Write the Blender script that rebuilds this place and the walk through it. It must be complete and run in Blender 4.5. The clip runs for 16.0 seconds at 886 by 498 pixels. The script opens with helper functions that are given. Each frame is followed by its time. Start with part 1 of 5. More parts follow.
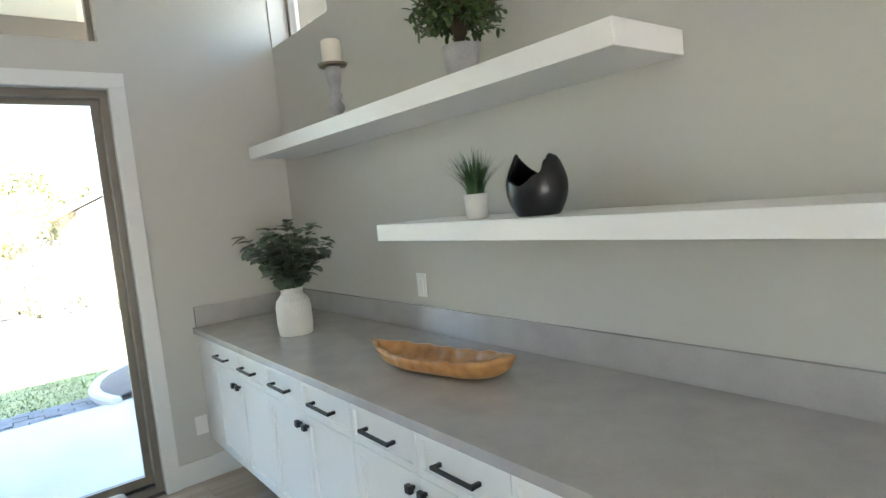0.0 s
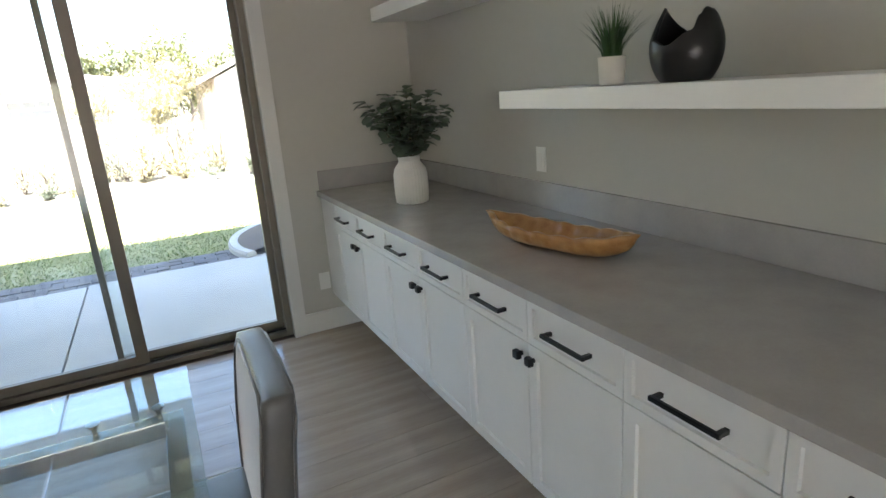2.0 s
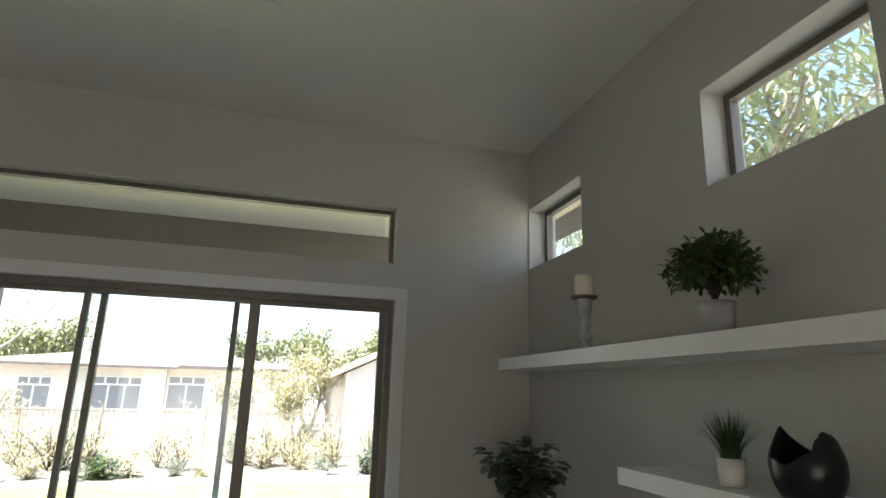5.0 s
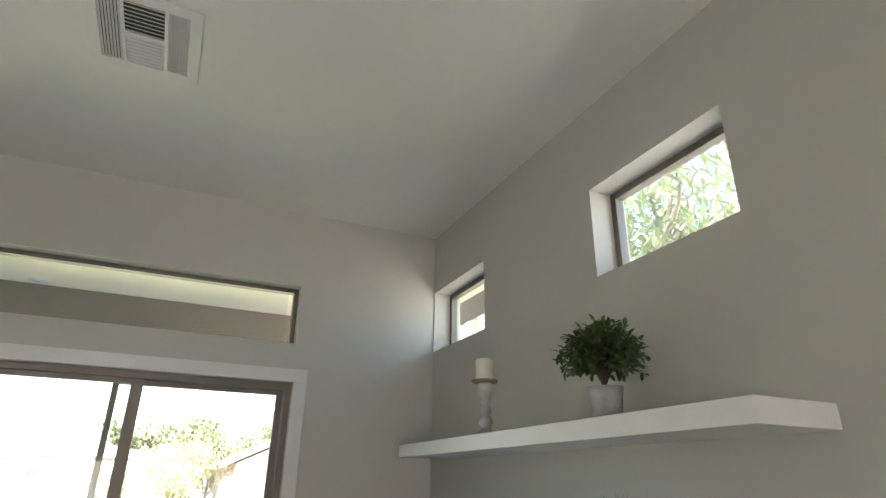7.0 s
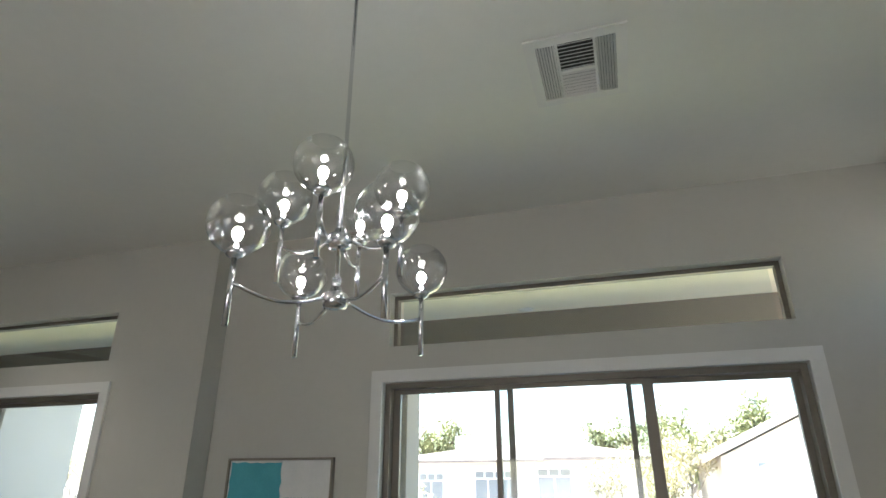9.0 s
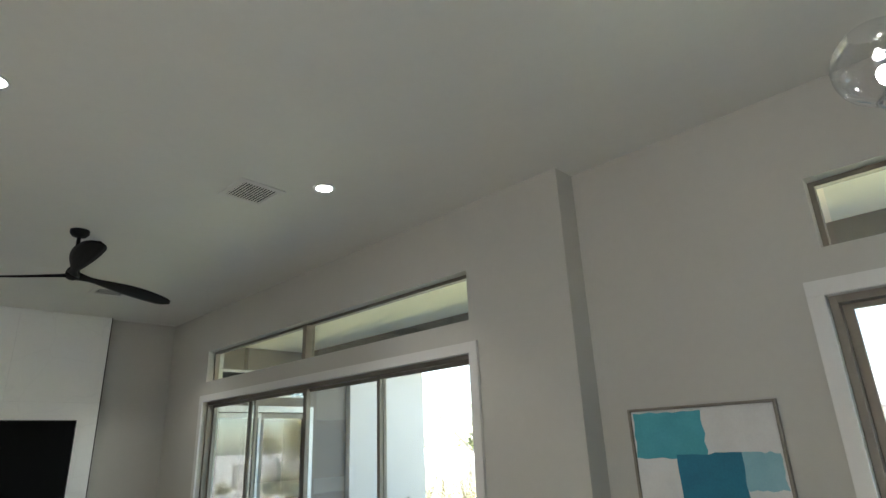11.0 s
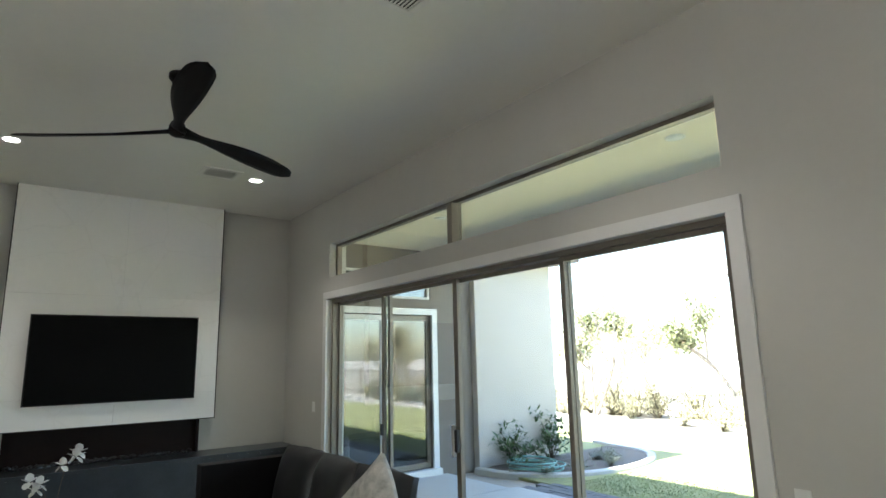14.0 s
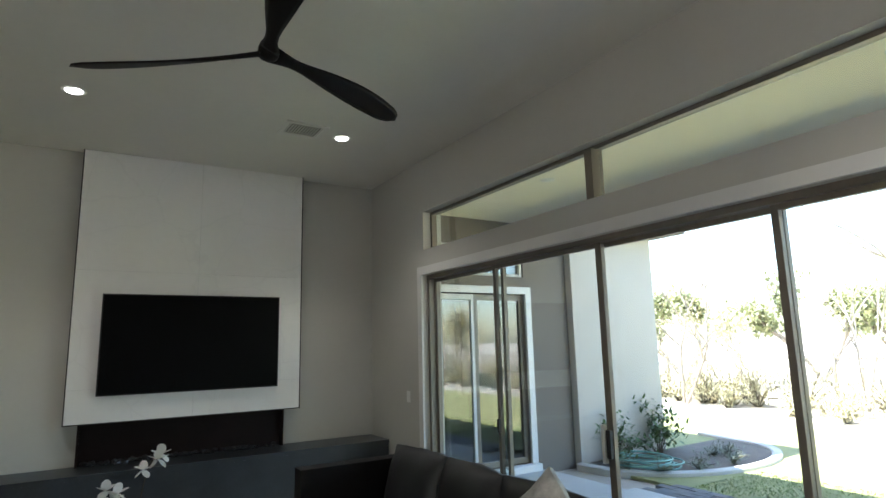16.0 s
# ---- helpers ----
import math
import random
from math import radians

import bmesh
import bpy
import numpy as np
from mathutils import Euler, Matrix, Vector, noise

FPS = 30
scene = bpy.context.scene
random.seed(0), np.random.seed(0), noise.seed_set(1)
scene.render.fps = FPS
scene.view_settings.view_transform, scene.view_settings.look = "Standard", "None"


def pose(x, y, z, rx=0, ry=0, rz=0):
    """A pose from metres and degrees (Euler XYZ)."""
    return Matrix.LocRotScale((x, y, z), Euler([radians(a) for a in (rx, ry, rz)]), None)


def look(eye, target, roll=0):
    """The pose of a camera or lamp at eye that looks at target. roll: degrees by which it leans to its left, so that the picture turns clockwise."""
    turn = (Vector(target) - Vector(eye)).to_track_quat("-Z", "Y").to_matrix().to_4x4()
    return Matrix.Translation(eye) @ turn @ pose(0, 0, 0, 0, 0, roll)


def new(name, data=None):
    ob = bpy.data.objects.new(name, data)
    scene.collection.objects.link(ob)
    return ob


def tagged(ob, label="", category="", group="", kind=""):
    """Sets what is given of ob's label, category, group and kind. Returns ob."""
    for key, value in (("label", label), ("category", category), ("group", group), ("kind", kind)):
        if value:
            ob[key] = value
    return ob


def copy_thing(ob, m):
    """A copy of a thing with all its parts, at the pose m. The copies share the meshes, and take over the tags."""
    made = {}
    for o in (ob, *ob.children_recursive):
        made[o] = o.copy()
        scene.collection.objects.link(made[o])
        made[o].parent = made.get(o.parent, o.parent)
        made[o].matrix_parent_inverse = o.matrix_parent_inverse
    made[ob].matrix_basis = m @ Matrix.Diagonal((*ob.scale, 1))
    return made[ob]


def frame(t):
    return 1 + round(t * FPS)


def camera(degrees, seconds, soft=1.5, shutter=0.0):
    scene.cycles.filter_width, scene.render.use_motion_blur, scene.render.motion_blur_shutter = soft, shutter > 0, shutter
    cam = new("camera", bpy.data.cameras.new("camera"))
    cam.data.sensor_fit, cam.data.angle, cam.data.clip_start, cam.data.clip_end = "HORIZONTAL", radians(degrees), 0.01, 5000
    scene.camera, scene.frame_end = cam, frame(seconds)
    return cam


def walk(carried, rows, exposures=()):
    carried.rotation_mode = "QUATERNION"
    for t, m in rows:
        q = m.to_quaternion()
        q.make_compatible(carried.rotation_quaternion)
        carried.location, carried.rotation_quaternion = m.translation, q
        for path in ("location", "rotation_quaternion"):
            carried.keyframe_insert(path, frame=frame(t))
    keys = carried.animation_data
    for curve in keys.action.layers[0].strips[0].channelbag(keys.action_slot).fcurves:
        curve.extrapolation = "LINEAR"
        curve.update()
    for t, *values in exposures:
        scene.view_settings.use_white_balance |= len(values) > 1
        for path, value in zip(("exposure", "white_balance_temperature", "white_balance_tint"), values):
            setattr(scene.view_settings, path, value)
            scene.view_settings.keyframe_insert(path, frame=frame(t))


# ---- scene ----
# ---------- camera ----------
cam = camera(75.5, 16.0)
PATH = [
    (0, (-0.524, 0.138, 1.597), (0.707, 1.704, 1.421), -5.6),
    (0.5, (-0.531, 0.172, 1.577), (0.509, 1.861, 1.322), -5.6),
    (1, (-0.524, 0.19, 1.534), (0.412, 1.919, 1.169), -4.8),
    (1.5, (-0.519, 0.191, 1.532), (0.36, 1.918, 1.037), -4.5),
    (2, (-0.526, 0.192, 1.546), (0.319, 1.921, 1.001), -4.2),
    (2.5, (-0.598, 0.203, 1.591), (0.151, 1.978, 1.056), -4.3),
    (3, (-0.664, 0.205, 1.615), (-0.168, 2.086, 1.148), -5.4),
    (3.5, (-0.669, 0.195, 1.621), (-0.361, 2.134, 1.236), -5.3),
    (4, (-0.621, 0.121, 1.744), (-0.316, 2.089, 1.556), -3.6),
    (4.5, (-0.638, 0.03, 1.783), (-0.214, 1.973, 1.996), -0.0),
    (5, (-0.625, -0.003, 1.786), (-0.107, 1.866, 2.273), 1.7),
    (5.2, (-0.603, -0.041, 1.782), (-0.063, 1.798, 2.353), 2.2),
    (7.3, (-0.605, -0.03, 1.785), (0.174, 1.644, 2.553), 0.6),
    (7.5, (-0.649, 0.014, 1.806), (0.036, 1.732, 2.567), 0.1),
    (8, (-0.593, 0.001, 1.748), (-0.384, 1.834, 2.521), 1.0),
    (8.5, (-0.721, -0.004, 1.745), (-0.943, 1.832, 2.504), 0.2),
    (9, (-0.944, -0.013, 1.756), (-1.495, 1.76, 2.499), -0.1),
    (9.5, (-1.138, -0.002, 1.736), (-1.951, 1.671, 2.47), -0.8),
    (10, (-1.395, 0.126, 1.711), (-2.436, 1.685, 2.407), -1.3),
    (10.2, (-1.505, 0.172, 1.727), (-2.616, 1.685, 2.419), -1.7),
    (12.3, (-2.698, 0.558, 1.716), (-4.199, 1.755, 2.277), -1.6),
    (12.5, (-2.794, 0.593, 1.717), (-4.31, 1.78, 2.257), -1.6),
    (13, (-3.0, 0.666, 1.69), (-4.557, 1.833, 2.154), -1.4),
    (13.5, (-3.257, 0.676, 1.692), (-4.829, 1.847, 2.086), -1.2),
    (14, (-3.49, 0.69, 1.677), (-5.063, 1.867, 2.053), -1.3),
    (14.5, (-3.75, 0.709, 1.667), (-5.32, 1.892, 2.036), -1.6),
    (15, (-4.024, 0.795, 1.673), (-5.612, 1.958, 2.029), -1.5),
    (15.5, (-4.307, 0.83, 1.674), (-5.941, 1.933, 2.007), -1.2),
    (16, (-4.589, 0.738, 1.683), (-6.27, 1.771, 2.011), -1.4),
]
EXPOSURES = [(0, 3.8, 6000, 11), (0.5, 3.42, 6100, 12), (1.0, 3.25, 6250, 14), (2.0, 3.0, 6380, 15), (3.0, 2.72, 6420, 16), (3.5, 2.4, 6430, 16), (4.0, 2.15, 6350, 16), (4.5, 1.77, 6380, 16),
             (5.0, 2.05, 6300, 13), (7.5, 3.1, 6250, 12), (8.5, 2.82, 6150, 12), (9.0, 2.72, 6000, 10), (10.0, 2.8, 6000, 9), (13.0, 3.19, 6000, 9), (14.0, 3.05, 6000, 9), (16.0, 2.78, 6000, 10)]
walk(cam, [(t, look(eye, target, roll)) for t, eye, target, roll in PATH], EXPOSURES)

# ---------- world and sun ----------
SUN_EL, SUN_AZ = radians(65), radians(215)      # compass: y is north
world = bpy.data.worlds.new("sky")
scene.world = world
world.use_nodes = True
wt = world.node_tree
sky = wt.nodes.new("ShaderNodeTexSky")
sky.sky_type = "NISHITA"
sky.sun_disc = False
sky.dust_density, sky.air_density = 1.2, 1.2
sky.sun_elevation, sky.sun_rotation = SUN_EL, SUN_AZ
wt.links.new(sky.outputs[0], wt.nodes["Background"].inputs[0])
wt.nodes["Background"].inputs[1].default_value = 0.15
sun = new("sun", bpy.data.lights.new("sun", "SUN"))
sun.data.energy, sun.data.angle, sun.data.color = 5.0, radians(0.5), (1.0, 0.95, 0.87)
sun_from = Vector((math.sin(SUN_AZ) * math.cos(SUN_EL), math.cos(SUN_AZ) * math.cos(SUN_EL), math.sin(SUN_EL)))
sun.matrix_world = look(sun_from * 40, (0, 0, 0))


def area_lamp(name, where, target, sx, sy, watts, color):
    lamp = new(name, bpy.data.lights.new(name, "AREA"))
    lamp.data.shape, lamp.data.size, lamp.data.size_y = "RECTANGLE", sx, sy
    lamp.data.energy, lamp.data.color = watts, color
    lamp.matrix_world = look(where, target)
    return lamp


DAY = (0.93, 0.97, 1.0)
# added fill lamp behind the walker, no window is known there
area_lamp("south_fill", (-2.2, -5.02, 1.1), (-2.2, 3, 1.1), 2.7, 1.9, 1.0, DAY)

# ---------- materials ----------


def material(name, base, rough=0.6, metal=0.0, vary=0.06, scale=6.0, bump=0.0, bump_scale=80.0, second=None, spec=None, stretch=(1, 1, 1), per_piece=0.0):
    """Base colour with broad and fine noise, roughness wear and a fine bump."""
    m = bpy.data.materials.new(name)
    m.use_nodes = True
    t = m.node_tree
    b = t.nodes["Principled BSDF"]
    tc = t.nodes.new("ShaderNodeTexCoord")
    mp = t.nodes.new("ShaderNodeMapping")
    mp.inputs["Scale"].default_value = stretch
    t.links.new(tc.outputs["Object"], mp.inputs[0])
    n1 = t.nodes.new("ShaderNodeTexNoise")
    n1.inputs["Scale"].default_value, n1.inputs["Detail"].default_value = scale, 6
    n2 = t.nodes.new("ShaderNodeTexNoise")
    n2.inputs["Scale"].default_value, n2.inputs["Detail"].default_value = scale * 14, 3
    for n in (n1, n2):
        t.links.new(mp.outputs[0], n.inputs["Vector"])
    mix = t.nodes.new("ShaderNodeMix")
    mix.data_type = "RGBA"
    dark = second or tuple(c * (1 - 2.2 * vary) for c in base)
    light = base if second else tuple(min(1, c * (1 + vary)) for c in base)
    mix.inputs[6].default_value, mix.inputs[7].default_value = (*dark, 1), (*light, 1)
    add = t.nodes.new("ShaderNodeMath")
    add.operation = "MULTIPLY_ADD"
    add.inputs[1].default_value = 0.35
    t.links.new(n2.outputs[0], add.inputs[0])
    t.links.new(n1.outputs[0], add.inputs[2])
    ramp = t.nodes.new("ShaderNodeMapRange")
    ramp.inputs[1].default_value, ramp.inputs[2].default_value = 0.4, 0.95
    t.links.new(add.outputs[0], ramp.inputs[0])
    fac = ramp.outputs[0]
    if per_piece:
        oi = t.nodes.new("ShaderNodeObjectInfo")
        k = t.nodes.new("ShaderNodeMath")
        k.operation = "MULTIPLY_ADD"
        k.inputs[1].default_value = per_piece
        t.links.new(oi.outputs["Random"], k.inputs[0])
        sub = t.nodes.new("ShaderNodeMath")
        sub.operation = "SUBTRACT"
        sub.inputs[1].default_value = per_piece / 2
        t.links.new(ramp.outputs[0], sub.inputs[0])
        t.links.new(sub.outputs[0], k.inputs[2])
        fac = k.outputs[0]
    t.links.new(fac, mix.inputs[0])
    t.links.new(mix.outputs[2], b.inputs["Base Color"])
    rr = t.nodes.new("ShaderNodeMapRange")
    rr.inputs[3].default_value, rr.inputs[4].default_value = max(0.02, rough * 0.85), min(1, rough * 1.15)
    t.links.new(n1.outputs[0], rr.inputs[0])
    t.links.new(rr.outputs[0], b.inputs["Roughness"])
    b.inputs["Metallic"].default_value = metal
    if spec is not None:
        b.inputs["Specular IOR Level"].default_value = spec
    if bump:
        n3 = t.nodes.new("ShaderNodeTexNoise")
        n3.inputs["Scale"].default_value, n3.inputs["Detail"].default_value = bump_scale, 4
        t.links.new(mp.outputs[0], n3.inputs["Vector"])
        bp = t.nodes.new("ShaderNodeBump")
        bp.inputs["Strength"].default_value, bp.inputs["Distance"].default_value = bump, 0.004
        t.links.new(n3.outputs[0], bp.inputs["Height"])
        t.links.new(bp.outputs[0], b.inputs["Normal"])
    return m


def glass(name, tint=(1, 1, 1), clear=0.92, rough=0.0, gloss=0.04, power=4.0):
    """Thin pane: mostly clear with a Fresnel gloss."""
    m = bpy.data.materials.new(name)
    m.use_nodes = True
    t = m.node_tree
    t.nodes.remove(t.nodes["Principled BSDF"])
    tr, gl = t.nodes.new("ShaderNodeBsdfTransparent"), t.nodes.new("ShaderNodeBsdfGlossy")
    tr.inputs[0].default_value = (*[c * clear for c in tint], 1)
    gl.inputs["Roughness"].default_value = rough
    lw, mx = t.nodes.new("ShaderNodeLayerWeight"), t.nodes.new("ShaderNodeMixShader")
    pw, ma = t.nodes.new("ShaderNodeMath"), t.nodes.new("ShaderNodeMath")
    pw.operation, pw.inputs[1].default_value = "POWER", power
    ma.operation, ma.inputs[1].default_value, ma.inputs[2].default_value = "MULTIPLY_ADD", 0.9, gloss
    t.links.new(lw.outputs["Facing"], pw.inputs[0])
    t.links.new(pw.outputs[0], ma.inputs[0])
    t.links.new(ma.outputs[0], mx.inputs[0])
    t.links.new(tr.outputs[0], mx.inputs[1])
    t.links.new(gl.outputs[0], mx.inputs[2])
    t.links.new(mx.outputs[0], t.nodes["Material Output"].inputs[0])
    return m


def glowing(name, color, strength):
    m = bpy.data.materials.new(name)
    m.use_nodes = True
    b = m.node_tree.nodes["Principled BSDF"]
    b.inputs["Base Color"].default_value = (*color, 1)
    b.inputs["Emission Color"].default_value = (*color, 1)
    b.inputs["Emission Strength"].default_value = strength
    return m


M_WALL = material("wall_paint", (0.535, 0.525, 0.48), 0.75, vary=0.02, scale=1.5, bump=0.12, bump_scale=60)
M_CEIL = material("ceiling_paint", (0.75, 0.745, 0.69), 0.85, vary=0.02, scale=1.2, bump=0.12, bump_scale=50)
M_TRIM = material("trim_paint", (0.72, 0.715, 0.69), 0.4, vary=0.015, scale=3)
M_SHELF = material("shelf_paint", (0.82, 0.81, 0.79), 0.4, vary=0.015, scale=3)
M_CAB = material("cabinet_paint", (0.80, 0.80, 0.79), 0.35, vary=0.015, scale=4)
M_QUARTZ = material("quartz", (0.44, 0.42, 0.405), 0.2, vary=0.05, scale=9)
M_BLACK = material("black_hardware", (0.015, 0.015, 0.016), 0.35, metal=0.5, vary=0.1)
M_BRONZE = material("bronze_frame", (0.21, 0.185, 0.15), 0.45, metal=0.2, vary=0.06)
M_GASKET = material("dark_gasket", (0.03, 0.03, 0.03), 0.6)
M_GLASS = glass("window_glass", (0.97, 1.0, 0.99), 0.95)
M_TABLEGLASS = glass("table_glass", (0.93, 0.98, 0.965), 0.97, gloss=0.06, power=3.2)
M_GLOBE = glass("globe_glass", (1, 1, 1), 0.94, gloss=0.09, power=2.0)
M_WINGGLASS = glass("coated_glass", (0.62, 0.66, 0.66), 0.85, gloss=0.15)
M_CHROME = material("chrome", (0.72, 0.73, 0.75), 0.14, metal=1.0, vary=0.02)
M_PLASTIC = material("white_plastic", (0.78, 0.78, 0.75), 0.35, vary=0.01)
M_FLOOR = material("oak_plank", (0.58, 0.49, 0.40), 0.22, scale=2.2, second=(0.41, 0.335, 0.265), stretch=(0.5, 6, 1), bump=0.08, bump_scale=30, per_piece=0.35, spec=0.8)
M_FLOORBASE = material("floor_joint", (0.10, 0.075, 0.055), 0.7)
M_FABRIC = material("taupe_leather", (0.12, 0.117, 0.112), 0.36, vary=0.08, scale=5, bump=0.15, bump_scale=260, spec=0.7)
M_FABRIC.node_tree.nodes["Principled BSDF"].inputs["Sheen Weight"].default_value = 0.9
M_FABRIC.node_tree.nodes["Principled BSDF"].inputs["Sheen Roughness"].default_value = 0.35
M_DARKWOOD = material("dark_wood", (0.006, 0.0045, 0.004), 0.5, spec=0.22, vary=0.2, scale=3, stretch=(1, 12, 1))
M_TV = material("tv_screen", (0.004, 0.004, 0.004), 0.35, vary=0.05, spec=0.05)
M_TVEDGE = material("tv_bezel", (0.012, 0.012, 0.012), 0.4)
M_CERAMIC = material("white_ceramic", (0.74, 0.72, 0.68), 0.5, vary=0.03, scale=8, bump=0.2, bump_scale=120)
M_BLACKVASE = material("black_vase", (0.012, 0.012, 0.013), 0.33, vary=0.1, scale=5)
M_BOWL = material("carved_wood", (0.60, 0.34, 0.13), 0.3, scale=4, second=(0.36, 0.16, 0.05), stretch=(6, 1, 6), bump=0.3, bump_scale=40)
M_LEAF = material("eucalyptus_leaf", (0.15, 0.20, 0.135), 0.55, vary=0.25, scale=9)
M_LEAF2 = material("bush_leaf", (0.085, 0.14, 0.04), 0.5, vary=0.25, scale=9)
M_GRASSLEAF = material("grass_blade", (0.04, 0.10, 0.025), 0.5, vary=0.25, scale=9)
M_STEM = material("stem", (0.10, 0.075, 0.045), 0.7)
M_WHITEWASH = material("whitewashed_wood", (0.55, 0.54, 0.53), 0.75, scale=7, second=(0.30, 0.30, 0.31), bump=0.5, bump_scale=60)
M_CANDLE = material("ivory_wax", (0.80, 0.74, 0.62), 0.55, vary=0.02)
M_OLDBRASS = material("dull_brass", (0.28, 0.24, 0.17), 0.4, metal=0.8)
M_BULB = glowing("bulb_glow", (1.0, 0.95, 0.88), 10)
M_CAN = glowing("downlight_glow", (1.0, 0.96, 0.9), 4)
M_VENT = material("vent_white", (0.72, 0.71, 0.68), 0.45, vary=0.02)
M_VENTDARK = material("vent_duct", (0.05, 0.05, 0.05), 0.8)
M_SOFA = material("charcoal_leather", (0.018, 0.018, 0.019), 0.5, vary=0.15, scale=6, bump=0.3, bump_scale=150)
M_STONE = material("dark_slate", (0.045, 0.052, 0.058), 0.3, scale=3, second=(0.02, 0.024, 0.028), bump=0.15, bump_scale=12)
M_FIREBOX = material("firebox_steel", (0.010, 0.005, 0.004), 0.5, spec=0.15, vary=0.2, scale=4)
M_EMBER = material("black_glass_stones", (0.03, 0.03, 0.03), 0.3, vary=0.3, scale=30)
M_TEAL = material("teal_glass", (0.01, 0.10, 0.12), 0.08, vary=0.1)
M_CONCRETE = material("patio_concrete", (0.58, 0.565, 0.53), 0.8, scale=1.6, second=(0.48, 0.465, 0.44), bump=0.3, bump_scale=40)
M_PAVER = material("paver", (0.20, 0.19, 0.185), 0.85, scale=5, second=(0.12, 0.115, 0.12), bump=0.4, bump_scale=60, per_piece=0.6)
M_SOIL = material("desert_soil", (0.48, 0.43, 0.36), 0.95, scale=0.7, second=(0.36, 0.31, 0.25), bump=0.8, bump_scale=20)
M_LAWN = material("lawn_soil", (0.33, 0.31, 0.145), 0.95, scale=2, second=(0.21, 0.22, 0.08), bump=0.8, bump_scale=60)
M_BLADE = material("lawn_blade", (0.19, 0.26, 0.075), 0.7, vary=0.25, scale=3)
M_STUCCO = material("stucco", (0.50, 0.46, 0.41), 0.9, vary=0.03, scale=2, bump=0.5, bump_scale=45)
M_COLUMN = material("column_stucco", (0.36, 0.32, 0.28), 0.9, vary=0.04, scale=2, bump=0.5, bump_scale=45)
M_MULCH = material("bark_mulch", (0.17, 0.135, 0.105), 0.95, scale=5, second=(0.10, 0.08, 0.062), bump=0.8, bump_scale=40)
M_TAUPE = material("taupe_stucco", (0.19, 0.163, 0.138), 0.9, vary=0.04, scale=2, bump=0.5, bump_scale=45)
M_SOFFIT = material("soffit_paint", (0.80, 0.71, 0.54), 0.85, vary=0.02, scale=1.5)
M_ROOF = material("roof_tile", (0.16, 0.13, 0.115), 0.85, scale=1.5, second=(0.09, 0.075, 0.07), bump=0.6, bump_scale=12)
M_FENCE = material("fence_iron", (0.30, 0.25, 0.19), 0.6, vary=0.1)
M_CURB = material("curb_concrete", (0.52, 0.50, 0.46), 0.85, vary=0.06, scale=4, bump=0.4, bump_scale=50)
M_SCRUB = material("scrub_leaf", (0.60, 0.54, 0.32), 0.7, vary=0.3, scale=2)
M_SAGE = material("sage_leaf", (0.24, 0.27, 0.19), 0.7, vary=0.25, scale=3)
M_TREE = material("tree_leaf", (0.36, 0.37, 0.18), 0.65, vary=0.3, scale=1)
M_BARK = material("bark", (0.38, 0.32, 0.26), 0.9, vary=0.2, scale=6, bump=0.6, bump_scale=30)
M_HOSE = material("green_hose", (0.20, 0.38, 0.34), 0.45, vary=0.1)
M_DARKPANE = material("far_pane", (0.22, 0.23, 0.24), 0.15)


def marble():
    m = material("marble_tile", (0.78, 0.775, 0.755), 0.25, vary=0.02, scale=1.3)
    t = m.node_tree
    b = t.nodes["Principled BSDF"]
    src = b.inputs["Base Color"].links[0].from_socket
    tc = t.nodes.new("ShaderNodeTexCoord")
    warp = t.nodes.new("ShaderNodeTexNoise")
    warp.inputs["Scale"].default_value, warp.inputs["Detail"].default_value = 1.1, 6
    t.links.new(tc.outputs["Object"], warp.inputs["Vector"])
    mp = t.nodes.new("ShaderNodeMix")
    mp.data_type = "RGBA"
    mp.inputs[0].default_value = 0.35
    t.links.new(tc.outputs["Object"], mp.inputs[6])
    t.links.new(warp.outputs["Color"], mp.inputs[7])
    w = t.nodes.new("ShaderNodeTexVoronoi")
    w.feature = "DISTANCE_TO_EDGE"
    w.inputs["Scale"].default_value = 2.1
    t.links.new(mp.outputs[2], w.inputs["Vector"])
    r = t.nodes.new("ShaderNodeMapRange")
    r.inputs[1].default_value, r.inputs[2].default_value = 0.0, 0.012
    r.inputs[3].default_value, r.inputs[4].default_value = 0.10, 0.0
    t.links.new(w.outputs["Distance"], r.inputs[0])
    mix = t.nodes.new("ShaderNodeMix")
    mix.data_type = "RGBA"
    mix.inputs[7].default_value = (0.42, 0.41, 0.40, 1)
    t.links.new(r.outputs[0], mix.inputs[0])
    t.links.new(src, mix.inputs[6])
    t.links.new(mix.outputs[2], b.inputs["Base Color"])
    return m


M_MARBLE = marble()

# ---------- mesh helpers ----------


def box(bm, x0, y0, z0, x1, y1, z1, bevel=0.0):
    r = bmesh.ops.create_cube(bm, size=1, matrix=Matrix.Translation(((x0 + x1) / 2, (y0 + y1) / 2, (z0 + z1) / 2)) @ Matrix.Diagonal((abs(x1 - x0), abs(y1 - y0), abs(z1 - z0), 1)))
    if bevel:
        edges = list({e for v in r["verts"] for e in v.link_edges})
        bmesh.ops.bevel(bm, geom=edges, offset=bevel, segments=2, affect="EDGES", profile=0.7)
    return bm


def boxes(*rows, bevel=0.0):
    bm = bmesh.new()
    for r in rows:
        box(bm, *r, bevel=bevel)
    return bm


